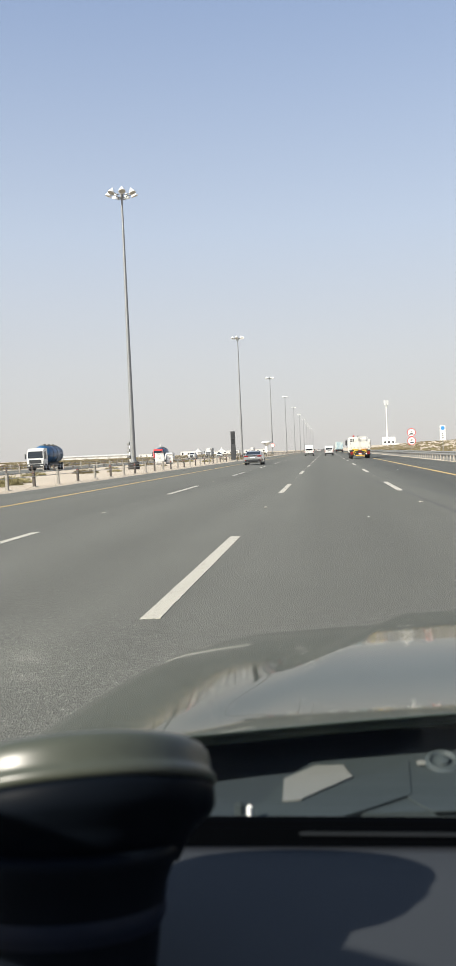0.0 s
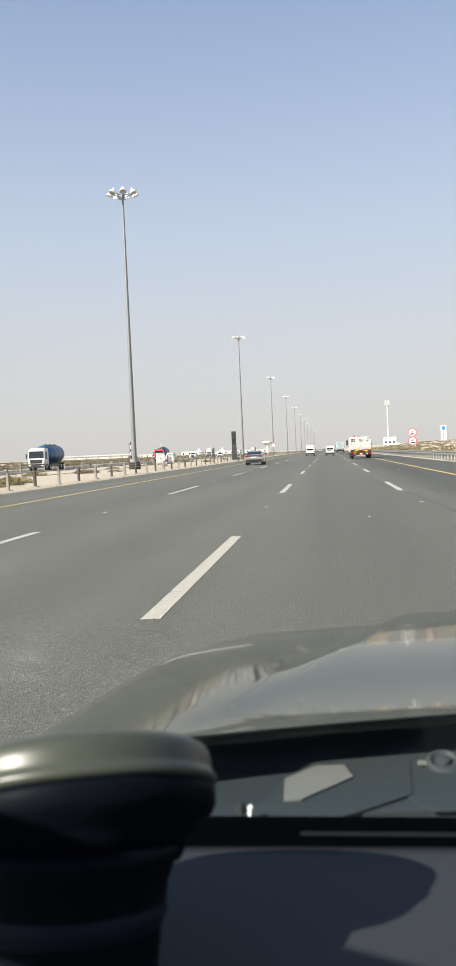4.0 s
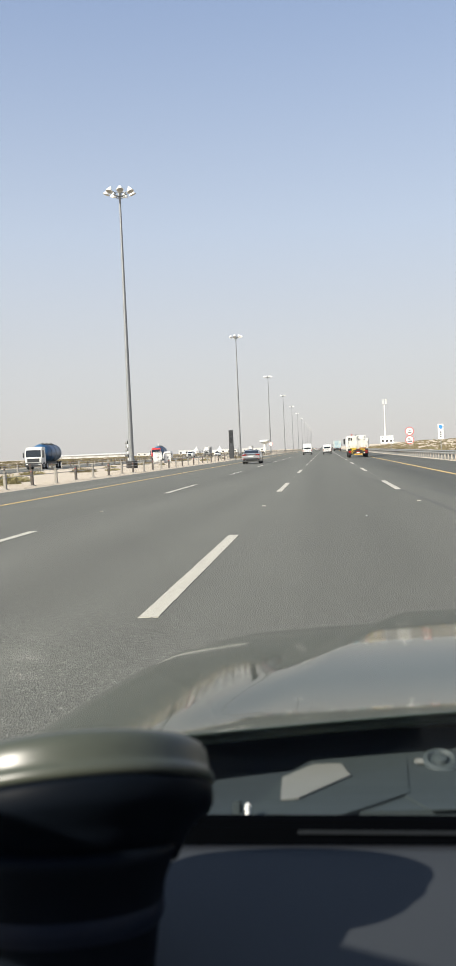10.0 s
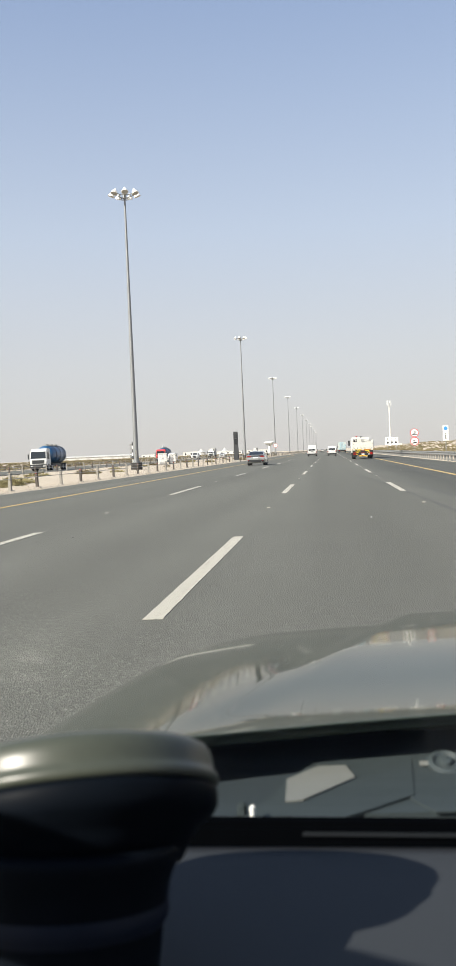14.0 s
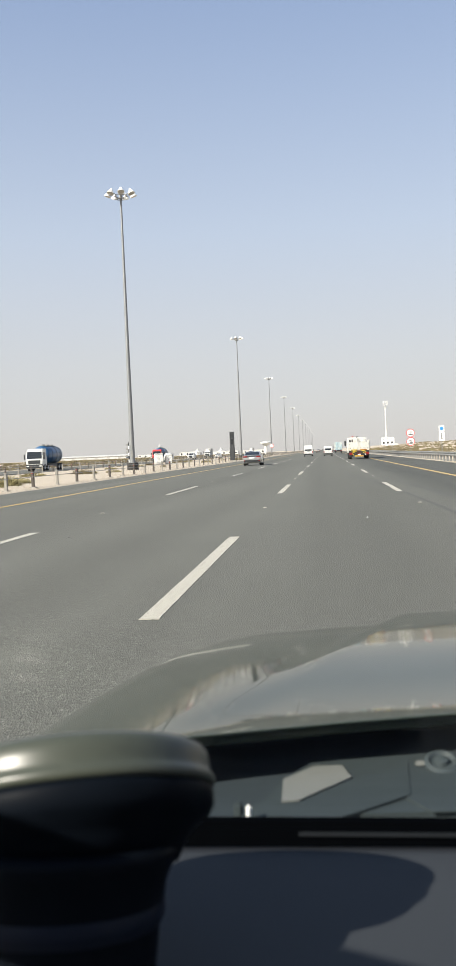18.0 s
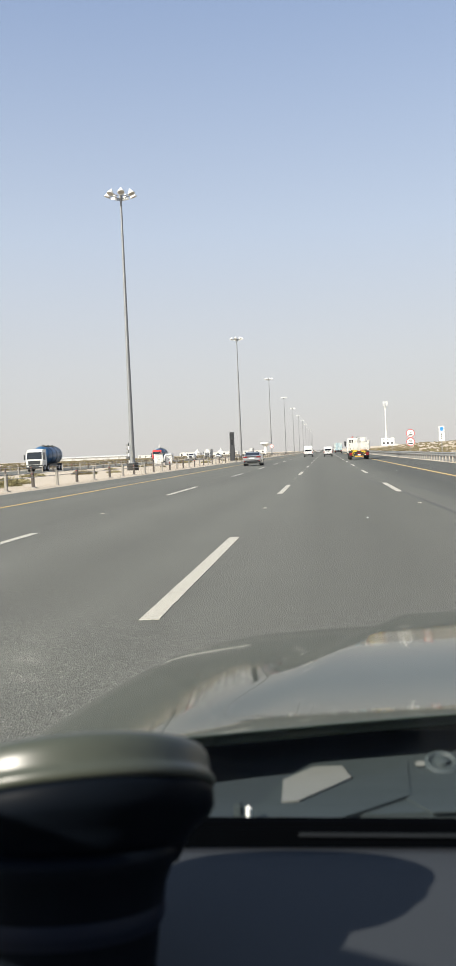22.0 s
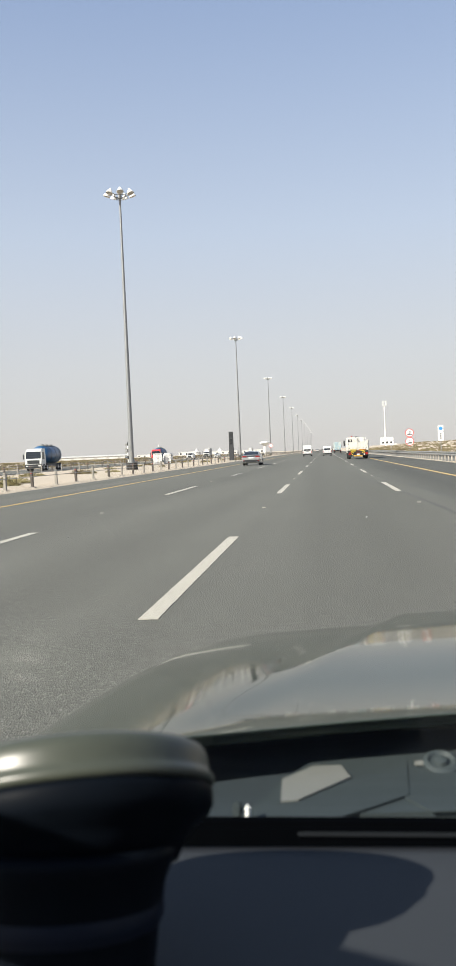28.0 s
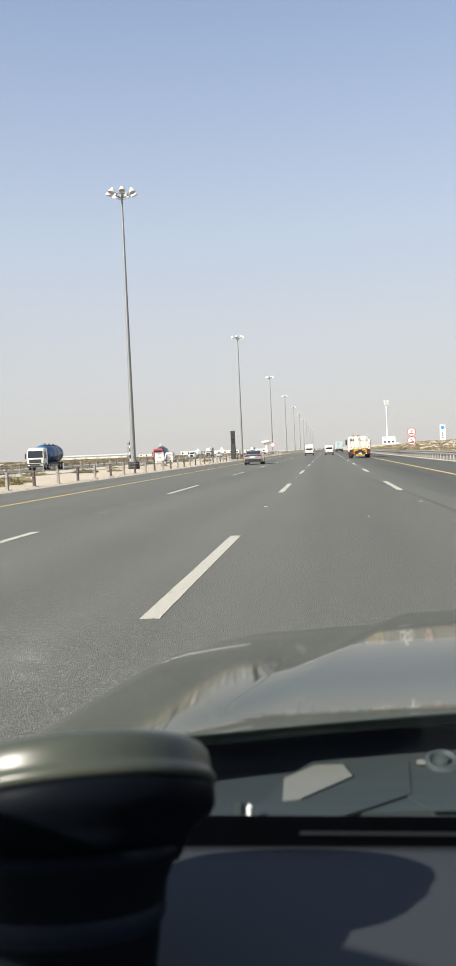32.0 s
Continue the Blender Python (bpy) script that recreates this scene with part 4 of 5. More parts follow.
dropside_truck(pose(4.0, 112, 0, 0, 0, 0))
box_van(pose(0.45, 172, 0), 1.68, 4.3, 1.92, "small white van with tinted rear window on the motorway lane")
box_van(pose(-3.6, 186, 0), 1.9, 5.4, 2.3, "white high-roof minibus on the motorway lane", 0.12)
box_truck(pose(4.1, 292, 0), M_TEAL, "box lorry with teal and beige mottled rear doors")
saloon_car(pose(-7.5, 92, 0), "silver saloon car with tinted windows on the fast lane", M_SILVER)
saloon_car(pose(0.6, 365, 0), "dark distant car on the motorway lane", M_DARK)
saloon_car(pose(-3.4, 410, 0), "white distant car on the motorway lane", M_WHITE)
# oncoming traffic
tanker_truck(pose(-40.2, 124, 0, 0, 0, 180), M_BLUE, "lorry with white cab and blue cylindrical tank on opposite carriageway")
saloon_car(pose(-40.0, 262, 0, 0, 0, 180), "white off-road car on the opposite carriageway", M_WHITE, True)
tanker_truck(pose(-43.8, 232, 0, 0, 0, 180), M_BLUE, "lorry with red cab and dark blue tank on opposite carriageway", M_SIGNR)
box_van(pose(-36.4, 203, 0, 0, 0, 180), 1.7, 4.7, 1.98, "white panel van coming along the opposite carriageway")
saloon_car(pose(-36.5, 300, 0, 0, 0, 180), "white saloon car coming along the opposite carriageway", M_WHITE)
box_truck(pose(-44.0, 330, 0, 0, 0, 180), M_GREYBOX, "small lorry with grey box body on the opposite carriageway")
box_truck(pose(-40.2, 480, 0, 0, 0, 180), M_GREYBOX, "distant lorry with tall grey box on opposite carriageway", 3.8)


# ---- signs ----
def lettering(text, size, material, m, parent):
    cu = bpy.data.curves.new("lettering", "FONT")
    cu.body, cu.size, cu.extrude, cu.align_x, cu.align_y = text, size, 0.004, "CENTER", "CENTER"
    cu.offset = 0.012 * size
    tmp = bpy.data.objects.new("lettering", cu)
    scene.collection.objects.link(tmp)
    me = bpy.data.meshes.new_from_object(tmp.evaluated_get(bpy.context.evaluated_depsgraph_get()))
    bpy.data.objects.remove(tmp)
    me.materials.clear()
    me.materials.append(material)
    ob = new("lettering", me)
    ob.parent, ob.matrix_basis = parent, m
    return ob


def sign_disc(t, z, text, symbol=None, r=0.6):
    up = pose(0, 0, z, 90, 0, 0)
    disc = part("disc", lathe([(0, -0.02), (r, -0.02), (r, 0.0), (0, 0.0)], 36, up), M_SIGNW, t)
    part("red_ring", lathe([(r * 0.84, 0.001), (r * 0.84, 0.008), (r, 0.008), (r, 0.001)], 36, up), M_SIGNR, disc)
    lettering(text, r * (0.78 if symbol is None else 0.62), M_BLACK, pose(0, -0.012, z + (0.17 * r if symbol else 0), 90, 0, 0), disc)
    if symbol == "car":
        part("car_symbol", profile_symbol([(-0.36, 0), (0.36, 0), (0.36, 0.1), (0.2, 0.13), (0.1, 0.22), (-0.12, 0.22), (-0.24, 0.12), (-0.36, 0.1)], z - r * 0.5), M_BLACK, disc)
    if symbol == "lorry":
        part("lorry_symbol", profile_symbol([(-0.34, 0), (0.34, 0), (0.34, 0.2), (-0.08, 0.2), (-0.1, 0.15), (-0.26, 0.15), (-0.34, 0.08)], z - r * 0.52), M_BLACK, disc)
    return disc


def profile_symbol(pts, z):
    return plate([(x, -0.010, z + h) for x, h in pts], 0.006)


def speed_sign(x, y, label, discs, top):
    t = tagged(empty("speed_sign", pose(x, y, 0)), label, "sign", "speed limit signs")
    part("post", tube((0, 0.07, -0.2), (0, 0.07, top), 0.045, 0.045, 10), M_GALV, t)
    for z, text, sym in discs:
        sign_disc(t, z, text, sym)
    return t


speed_sign(-16.2, 268, "round white speed limit sign with red ring in the median", [(3.1, "140", None)], 3.6)
speed_sign(12.0, 127, "two round speed limit signs with red rings on one post", [(3.15, "140", "car"), (1.95, "80", "lorry")], 3.7)
lane_sign = tagged(empty("lane_sign", pose(13.2, 190, 0)), "white panel sign with three lane arrows on two posts", "sign")
part("panel", boxm(-1.35, 1.35, -0.03, 0.03, 1.7, 3.3, 0.01), M_SIGNW, lane_sign)
for s in (-0.9, 0.9):
    part("post", tube((s, 0.07, -0.2), (s, 0.07, 3.2), 0.05, 0.05, 8), M_GALV, lane_sign)
for k in range(3):
    x = -0.85 + 0.85 * k
    part("arrow", plate([(x - 0.04, -0.036, 2.55), (x + 0.04, -0.036, 2.55), (x + 0.04, -0.036, 2.95), (x + 0.14, -0.036, 2.95), (x, -0.036, 3.2), (x - 0.14, -0.036, 2.95), (x - 0.04, -0.036, 2.95)], 0.004), M_BLACK, lane_sign)
    part("symbol", lathe([(0, 0), (0.24, 0), (0.24, 0.005), (0, 0.005)], 18, pose(x, -0.034, 2.2, 90, 0, 0)), M_BLACK, lane_sign)
info = tagged(empty("info_sign", pose(12.6, 98, 0)), "narrow white panel sign with a blue symbol on a post", "sign")
part("post", tube((0, 0.06, -0.2), (0, 0.06, 3.3), 0.045, 0.045, 8), M_GALV, info)
part("upper_panel", boxm(-0.3, 0.3, -0.02, 0.02, 2.75, 3.4, 0.01), M_SIGNW, info)
part("blue_symbol", lathe([(0, 0.0), (0.22, 0.0), (0.22, 0.006), (0, 0.006)], 24, pose(0, -0.022, 3.08, 90, 0, 0)), M_SIGNB, info, "blue round symbol")
part("white_panel", boxm(-0.3, 0.3, -0.02, 0.02, 1.75, 2.72, 0.01), M_SIGNW, info)
for k in range(3):
    part("text_bar", boxm(-0.07, 0.07, -0.03, -0.022, 1.95 + 0.24 * k, 2.1 + 0.24 * k), M_BLACK, info)

# speed camera column, cabinets, gauge post
radar = tagged(empty("speed_camera_column", pose(-14.35, 136, 0)), "tall dark grey speed camera column on the median edge", "column")
part("lower_shaft", boxm(-0.36, 0.36, -0.3, 0.3, 0.25, 2.3, 0.03), M_COLUMN, radar)
part("upper_shaft", boxm(-0.33, 0.33, -0.28, 0.28, 2.31, 4.65, 0.03), M_COLUMN, radar)
part("camera_window", boxm(-0.2, 0.2, -0.31, -0.27, 2.7, 3.5, 0.02), M_GLASSD, radar)
part("lens_panel", boxm(-0.2, 0.2, -0.31, -0.27, 3.7, 4.3, 0.02), M_DARK, radar)
part("base", boxm(-0.6, 0.6, -0.5, 0.5, -0.1, 0.25, 0.03), M_CONC, radar)


def cabinet(x, y, w, h, rot, label):
    t = tagged(empty("equipment_cabinet", pose(x, y, 0, 0, 0, rot)), label, "cabinet", "roadside cabinets")
    part("body", boxm(-w / 2, w / 2, -0.5, 0.5, 0.12, h, 0.03), M_BUILD, t)
    part("plinth", boxm(-w / 2 - 0.06, w / 2 + 0.06, -0.56, 0.56, -0.1, 0.12, 0.02), M_CONC, t)
    part("roof", boxm(-w / 2 - 0.05, w / 2 + 0.05, -0.56, 0.56, h, h + 0.08, 0.02), M_LAMP, t)
    for s in (-1, 1):
        d = part("door", boxm(s * w / 4 - w / 4 + 0.03, s * w / 4 + w / 4 - 0.03, -0.535, -0.502, 0.22, h - 0.1, 0.008), M_LAMP, t)
        part("handle", boxm(s * 0.08 - 0.02, s * 0.08 + 0.02, -0.56, -0.535, h * 0.5, h * 0.5 + 0.16, 0.005), M_DARK, d)
    return t


cabinet(-26.4, 138, 1.25, 1.7, 20, "white metal roadside equipment cabinet on the sand")
cabinet(-25.0, 139, 0.95, 1.5, 20, "smaller white metal equipment cabinet on the sand")
gauge = tagged(empty("striped_post", pose(-21.9, 97, 0)), "black and white striped marker post beside the mast", "post")
for k in range(8):
    part("band", tube((0, 0, 0.38 * k), (0, 0, 0.38 * k + 0.377), 0.06, 0.06, 8), M_BLACK if k % 2 else M_SIGNW, gauge)
for k in range(4):
    part("marker_lamp", boxm(-0.32, -0.06, -0.06, 0.06, 1.4 + 0.42 * k, 1.62 + 0.42 * k, 0.02), M_GALV, gauge)

for x in (-33.9, -32.6):
    post = tagged(empty("sign_post", pose(x, 76, 0)), "bare dark steel sign post standing on the sandy median", "post", "bare sign posts")
    part("shaft", boxm(-0.07, 0.07, -0.06, 0.06, -0.2, 2.5, 0.012), M_POST, post)
    part("footing", boxm(-0.2, 0.2, -0.2, 0.2, -0.2, 0.05, 0.03), M_CONC, post)

# ---- far buildings and towers ----
tower = tagged(empty("telecom_tower", pose(38, 560, 0)), "slim white telecom tower with antennas", "tower")
part("shaft", lathe([(0, 0), (0.55, 0), (0.32, 27), (0, 27)], 14), M_LAMP, tower)
for k in range(6):
    a = k * math.pi / 3
    part("antenna", boxm(-0.16, 0.16, -0.1, 0.1, 27.0, 30.0, 0.03, pose(1.25 * math.cos(a), 1.25 * math.sin(a), 0, 0, 0, math.degrees(a))), M_LAMP, tower)
    part("arm", tube((0, 0, 28.2), (1.25 * math.cos(a), 1.25 * math.sin(a), 28.2), 0.06, 0.06, 6), M_GALV, tower)
part("top_platform", lathe([(0, 26.6), (1.1, 26.6), (1.1, 26.75), (0, 26.75)], 14), M_GALV, tower)
part("equipment_hut", boxm(3, 7, -2, 2, 0, 3.2, 0.05), M_BUILD, tower)

shed = tagged(empty("warehouse", pose(-300, 1130, 0, 0, 0, 4)), "long low white warehouse far across the desert", "building")
part("wall", boxm(-45, 45, -30, 30, 0, 4, 0.2), M_BUILD, shed)
part("roof", plate([(-46, -31, 4.05), (46, -31, 4.05), (46, 0, 5.6), (-46, 0, 5.6)], 0.3), M_BUILD, shed)
part("roof", plate([(46, 31, 4.05), (-46, 31, 4.05), (-46, 0, 5.6), (46, 0, 5.6)], 0.3), M_BUILD, shed)
for k in range(6):
    part("bay_door", boxm(-40 + 15 * k, -36 + 15 * k, -30.2, -30.02, 0, 2.8, 0.05), M_GREYBOX, shed)


def tent(x, y, s):
    t = tagged(empty("pavilion", pose(x, y, 0)), "white peaked fabric pavilion in the distance", "pavilion", "peaked pavilions")
    part("canopy", lathe([(6 * s, 4), (6.1 * s, 4.3), (3.2 * s, 5.6), (1.4 * s, 7.4), (0.4 * s, 9.5), (0, 10.6)], 8), M_BUILD, t)
    part("wall", lathe([(5.6 * s, 0), (5.6 * s, 4.2), (5.5 * s, 4.2), (5.5 * s, 0)], 8), M_BUILD, t)


for k in range(3):
    tent(-172 + 15 * k, 1180 + 8 * k, 1.0)


def low_block(x, y, w, d, h, label):
    t = tagged(empty("building", pose(x, y, 0)), label, "building", "far white buildings")
    part("wall", boxm(-w / 2, w / 2, -d / 2, d / 2, 0, h, 0.1), M_BUILD, t)
    part("parapet", boxm(-w / 2 - 0.2, w / 2 + 0.2, -d / 2 - 0.2, d / 2 + 0.2, h, h + 0.6, 0.08), M_BUILD, t)
    for k in range(max(2, int(w / 7))):
        xx = -w / 2 + 3 + k * (w - 6) / max(1, int(w / 7) - 1)
        part("window", boxm(xx - 1.0, xx + 1.0, -d / 2 - 0.06, -d / 2 + 0.02, 1.2, h * 0.75, 0.03), M_GLASSD, t)


for x, y, w, d, h in ((-226, 1160, 44, 18, 3.4), (-186, 1190, 22, 16, 5.0), (-126, 1100, 36, 14, 3.6), (-98, 1220, 30, 14, 4.2)):
    low_block(x, y, w, d, h, "low white building far across the desert")
minaret = tagged(empty("slender_tower", pose(-203, 1070, 0)), "slender white tower far across the desert", "tower")
part("shaft", lathe([(0, 0), (1.3, 0), (1.1, 10), (1.5, 10.3), (1.5, 11), (0.9, 11.2), (0.8, 14), (0, 17)], 12), M_BUILD, minaret)
drum = tagged(empty("water_tower", pose(-35.0, 520, 0)), "white mushroom-shaped water tower beyond the median", "tower")
part("stem", lathe([(0, 0), (0.8, 0), (0.7, 5.0), (0, 5.0)], 14), M_LAMP, drum)
part("bowl", lathe([(0, 4.6), (0.9, 4.8), (3.0, 6.3), (3.0, 7.0), (2.4, 7.3), (0, 7.4)], 20), M_LAMP, drum)


# ---- desert scrub ----
def tuft_mesh(name, seed, r, h, n, material):
    """A low dry shrub of many narrow leaves on short stems."""
    rnd = random.Random(seed)
    vs, fs = [], []
    for _ in range(n):
        a, q = rnd.uniform(0, 2 * math.pi), math.sqrt(rnd.random())
        px, py = r * q * math.cos(a), r * q * math.sin(a)
        top = h * (1 - 0.65 * q * q) * rnd.uniform(0.55, 1.1)
        pz = rnd.uniform(0, top)
        le, wi = rnd.uniform(0.10, 0.24), rnd.uniform(0.012, 0.03)
        d = Vector((math.cos(a) * (0.3 + q) + rnd.uniform(-0.6, 0.6), math.sin(a) * (0.3 + q) + rnd.uniform(-0.6, 0.6), rnd.uniform(0.3, 1.3))).normalized() * le
        s = d.cross(Vector((rnd.uniform(-1, 1), rnd.uniform(-1, 1), rnd.uniform(-1, 1)))).normalized() * wi
        p = Vector((px, py, pz))
        i = len(vs)
        vs += [p - s * 0.5, p + s * 0.5, p + d * 0.6 + s, p + d, p + d * 0.6 - s]
        fs.append((i, i + 1, i + 2, i + 3, i + 4))
    me = bpy.data.meshes.new(name)
    me.from_pydata([tuple(v) for v in vs], [], fs)
    me.materials.append(material)
    return me


shrubs = [tuft_mesh("shrub", s, 0.75 + 0.15 * (s % 3), 0.45 + 0.12 * (s % 2), 620, M_SCRUB if s % 2 else M_GREEN) for s in range(4)]
rnd = random.Random(5)
for k in range(46):
    y = 34 + 230 * rnd.random() ** 1.5
    x = rnd.uniform(-32, -15.9)
    ob = tagged(new("shrub", shrubs[k % 4]), "low dry desert shrub on the sandy median" if k % 2 else "low yellow-green desert shrub on the sandy median", "shrub", "median shrubs")
    s = rnd.uniform(0.5, 1.15)
    ob.location, ob.scale, ob.rotation_euler = (x, y, -0.06), (s, s, s * rnd.uniform(0.7, 1.1)), (0, 0, rnd.uniform(0, 6))


def scrub_field(name, count, pick, seed, label):
    """Scattered dry hummocks and tufts, far off, as one mesh."""
    rnd = random.Random(seed)
    vs, fs = [], []
    for _ in range(count):
        x, y = pick(rnd)
        z = ground_z(x, y) - 0.05
        r, h = rnd.uniform(0.35, 1.1), rnd.uniform(0.2, 0.6)
        for _ in range(16):
            a, q = rnd.uniform(0, 6.283), rnd.random()
            p = Vector((x + r * q * math.cos(a), y + r * q * math.sin(a), z))
            d = Vector((math.cos(a) * 0.5 * q, math.sin(a) * 0.5 * q, 1)) * h * rnd.uniform(0.6, 1.2) * (1.1 - 0.6 * q)
            b = rnd.uniform(0, 6.283)
            s = Vector((math.cos(b), math.sin(b), 0)) * rnd.uniform(0.08, 0.24)
            i = len(vs)
            vs += [p - s * 0.6, p + s * 0.6, p + d * 0.6 + s, p + d, p + d * 0.65 - s]
            fs.append((i, i + 1, i + 2, i + 3, i + 4))
    me = bpy.data.meshes.new(name)
    me.from_pydata([tuple(v) for v in vs], [], fs)
    me.materials.append(M_SCRUB)
    return tagged(new(name, me), label, "scrub", kind="stuff")


scrub_field("scrub", 9000, lambda r: (-52 - 420 * r.random() ** 1.4, 60 + 900 * r.random()), 21, "sparse dry brown scrub across the flat desert")
scrub_field("scrub", 3400, lambda r: (-52 - 190 * r.random(), 110 + 480 * r.random() ** 1.3), 23, "dry brown scrub belt beyond the opposite carriageway")
scrub_field("scrub", 4600, lambda r: (18 + 190 * r.random() ** 1.2, 50 + 600 * r.random()), 22, "sparse dry brown scrub over low dunes")

# stones on the verge
st = bmesh.new()
bmesh.ops.create_icosphere(st, subdivisions=1, radius=1)
base_v = [v.co.copy() for v in st.verts]
base_f = [[v.index for v in f.verts] for f in st.faces]
st.free()
rnd = random.Random(9)
vs, fs = [], []
for _ in range(2500):
    y = 25 + 120 * rnd.random() ** 1.4
    x = ROAD_L - 0.1 - abs(rnd.gauss(0, 1)) * 2.2 if rnd.random() < 0.75 else ROAD_R + 0.15 + abs(rnd.gauss(0, 1)) * 1.5
    s = rnd.uniform(0.01, 0.03)
    i = len(vs)
    vs += [(x + v.x * s * rnd.uniform(0.8, 1.5), y + v.y * s, 0.0 + v.z * s * 0.6) for v in base_v]
    fs += [[i + q for q in f] for f in base_f]
me = bpy.data.meshes.new("gravel")
me.from_pydata(vs, [], fs)
me.materials.append(M_SAND)
tagged(new("gravel", me), "loose pale gravel along the asphalt edges", "gravel", kind="stuff")

# ---- the car that carries the view ----
car = tagged(empty("car", pose(0, 0, 0)), "grey-green car with long reflective bonnet standing in its lane", "car")
XC = 0.53


def smooth01(v):
    v = min(max(v, 0), 1)
    return v * v * (3 - 2 * v)


def running_sum(knots, at=0.87, y0=0.60, n=420, step=0.004):
    """Height along y from slopes given at some y, zero at one of them."""
    ys = y0 + step * np.arange(n)
    window = np.hanning(31) / np.hanning(31).sum()
    slope = np.interp(ys, [k[0] for k in knots], [k[1] for k in knots])
    slope = np.convolve(np.pad(slope, 15, "edge"), window, "valid")
    z = np.concatenate([[0], np.cumsum((slope[1:] + slope[:-1]) / 2 * step)])
    z -= np.interp(at, ys, z)
    return lambda y: float(np.interp(y, ys, z))


# fall of the raised centre and of the flanks towards the front
centre_fall = running_sum([(0.74, -0.249), (0.84, -0.176), (0.95, -0.106), (1.08, -0.048), (1.22, -0.061), (1.36, -0.112), (1.5, -0.105), (1.65, -0.130), (1.8, -0.124), (1.97, -0.149), (2.14, -0.447)])
flank_fall = running_sum([(0.74, -0.129), (0.9, -0.124), (1.05, -0.117), (1.2, -0.115), (1.4, -0.123), (1.6, -0.135), (1.8, -0.163), (1.97, -0.140), (2.14, -0.44)])


def bonnet_z(x, y):
    u = abs(x - XC) / 0.89
    side = XC - abs(x - XC)
    k = smooth01((side - -0.158 - 0.195 * (y - 0.9) / 0.84) / 0.080)
    z = 1.1120 - 0.043 * u * u + k * centre_fall(y) + (1 - k) * (flank_fall(y) + 0.0070)
    slope = max(-0.148 - side, 0)
    low = max(-0.292 - 0.006 * (y - 0.85) / 0.8 - side, 0)
    return z - 0.138 * slope * slope / (slope + 0.06) - (low / 0.11) ** 2 * 0.022


def bonnet_mesh():
    bm = bmesh.new()
    xs = [-0.40 + 1.86 * k / 150 for k in range(151)]

    def row(k):
        out = []
        for x in xs:
            rear = 0.858 - 0.085 * min(((x - XC) / 0.65) ** 2, 1.5) - 1.3 * max(abs(x - XC) - 0.72, 0)
            y = rear + (2.135 - rear) * k / 90
            out.append(bm.verts.new((x, y, bonnet_z(x, y))))
        return out
    top = [row(k) for k in range(91)]
    for a, b in zip(top, top[1:]):
        for k in range(len(xs) - 1):
            bm.faces.new((a[k], a[k + 1], b[k + 1], b[k]))
    low = [bm.verts.new((v.co.x, v.co.y + 0.03, v.co.z - 0.02)) for v in top[0]]
    for k in range(len(xs) - 1):
        bm.faces.new((top[0][k], low[k], low[k + 1], top[0][k + 1]))
    return bm


part("bonnet", bonnet_mesh(), M_BONNET, car, "grey-green metallic bonnet with a raised centre", True)


def arched_panel(x, y0, y1, yw, za, zb, t=0.05, r=0.44):
    """A body side panel with a wheel arch cut out round yw."""
    arch = [(yw + r * math.cos(a), 0.37 + r * math.sin(a)) for a in [math.pi * k / 12 for k in range(13)]]
    pts = [(y0, 0.36), (y0, za), ((y0 + y1) / 2, (za + zb) / 2 + 0.02), (y1, zb), (y1, 0.36)] + [p for p in arch]
    bm = profile_body(pts, t, bevel=0.0)
    bmesh.ops.triangulate(bm, faces=list(bm.faces))
    bmesh.ops.translate(bm, vec=(x, 0, 0), verts=bm.verts)
    return bm


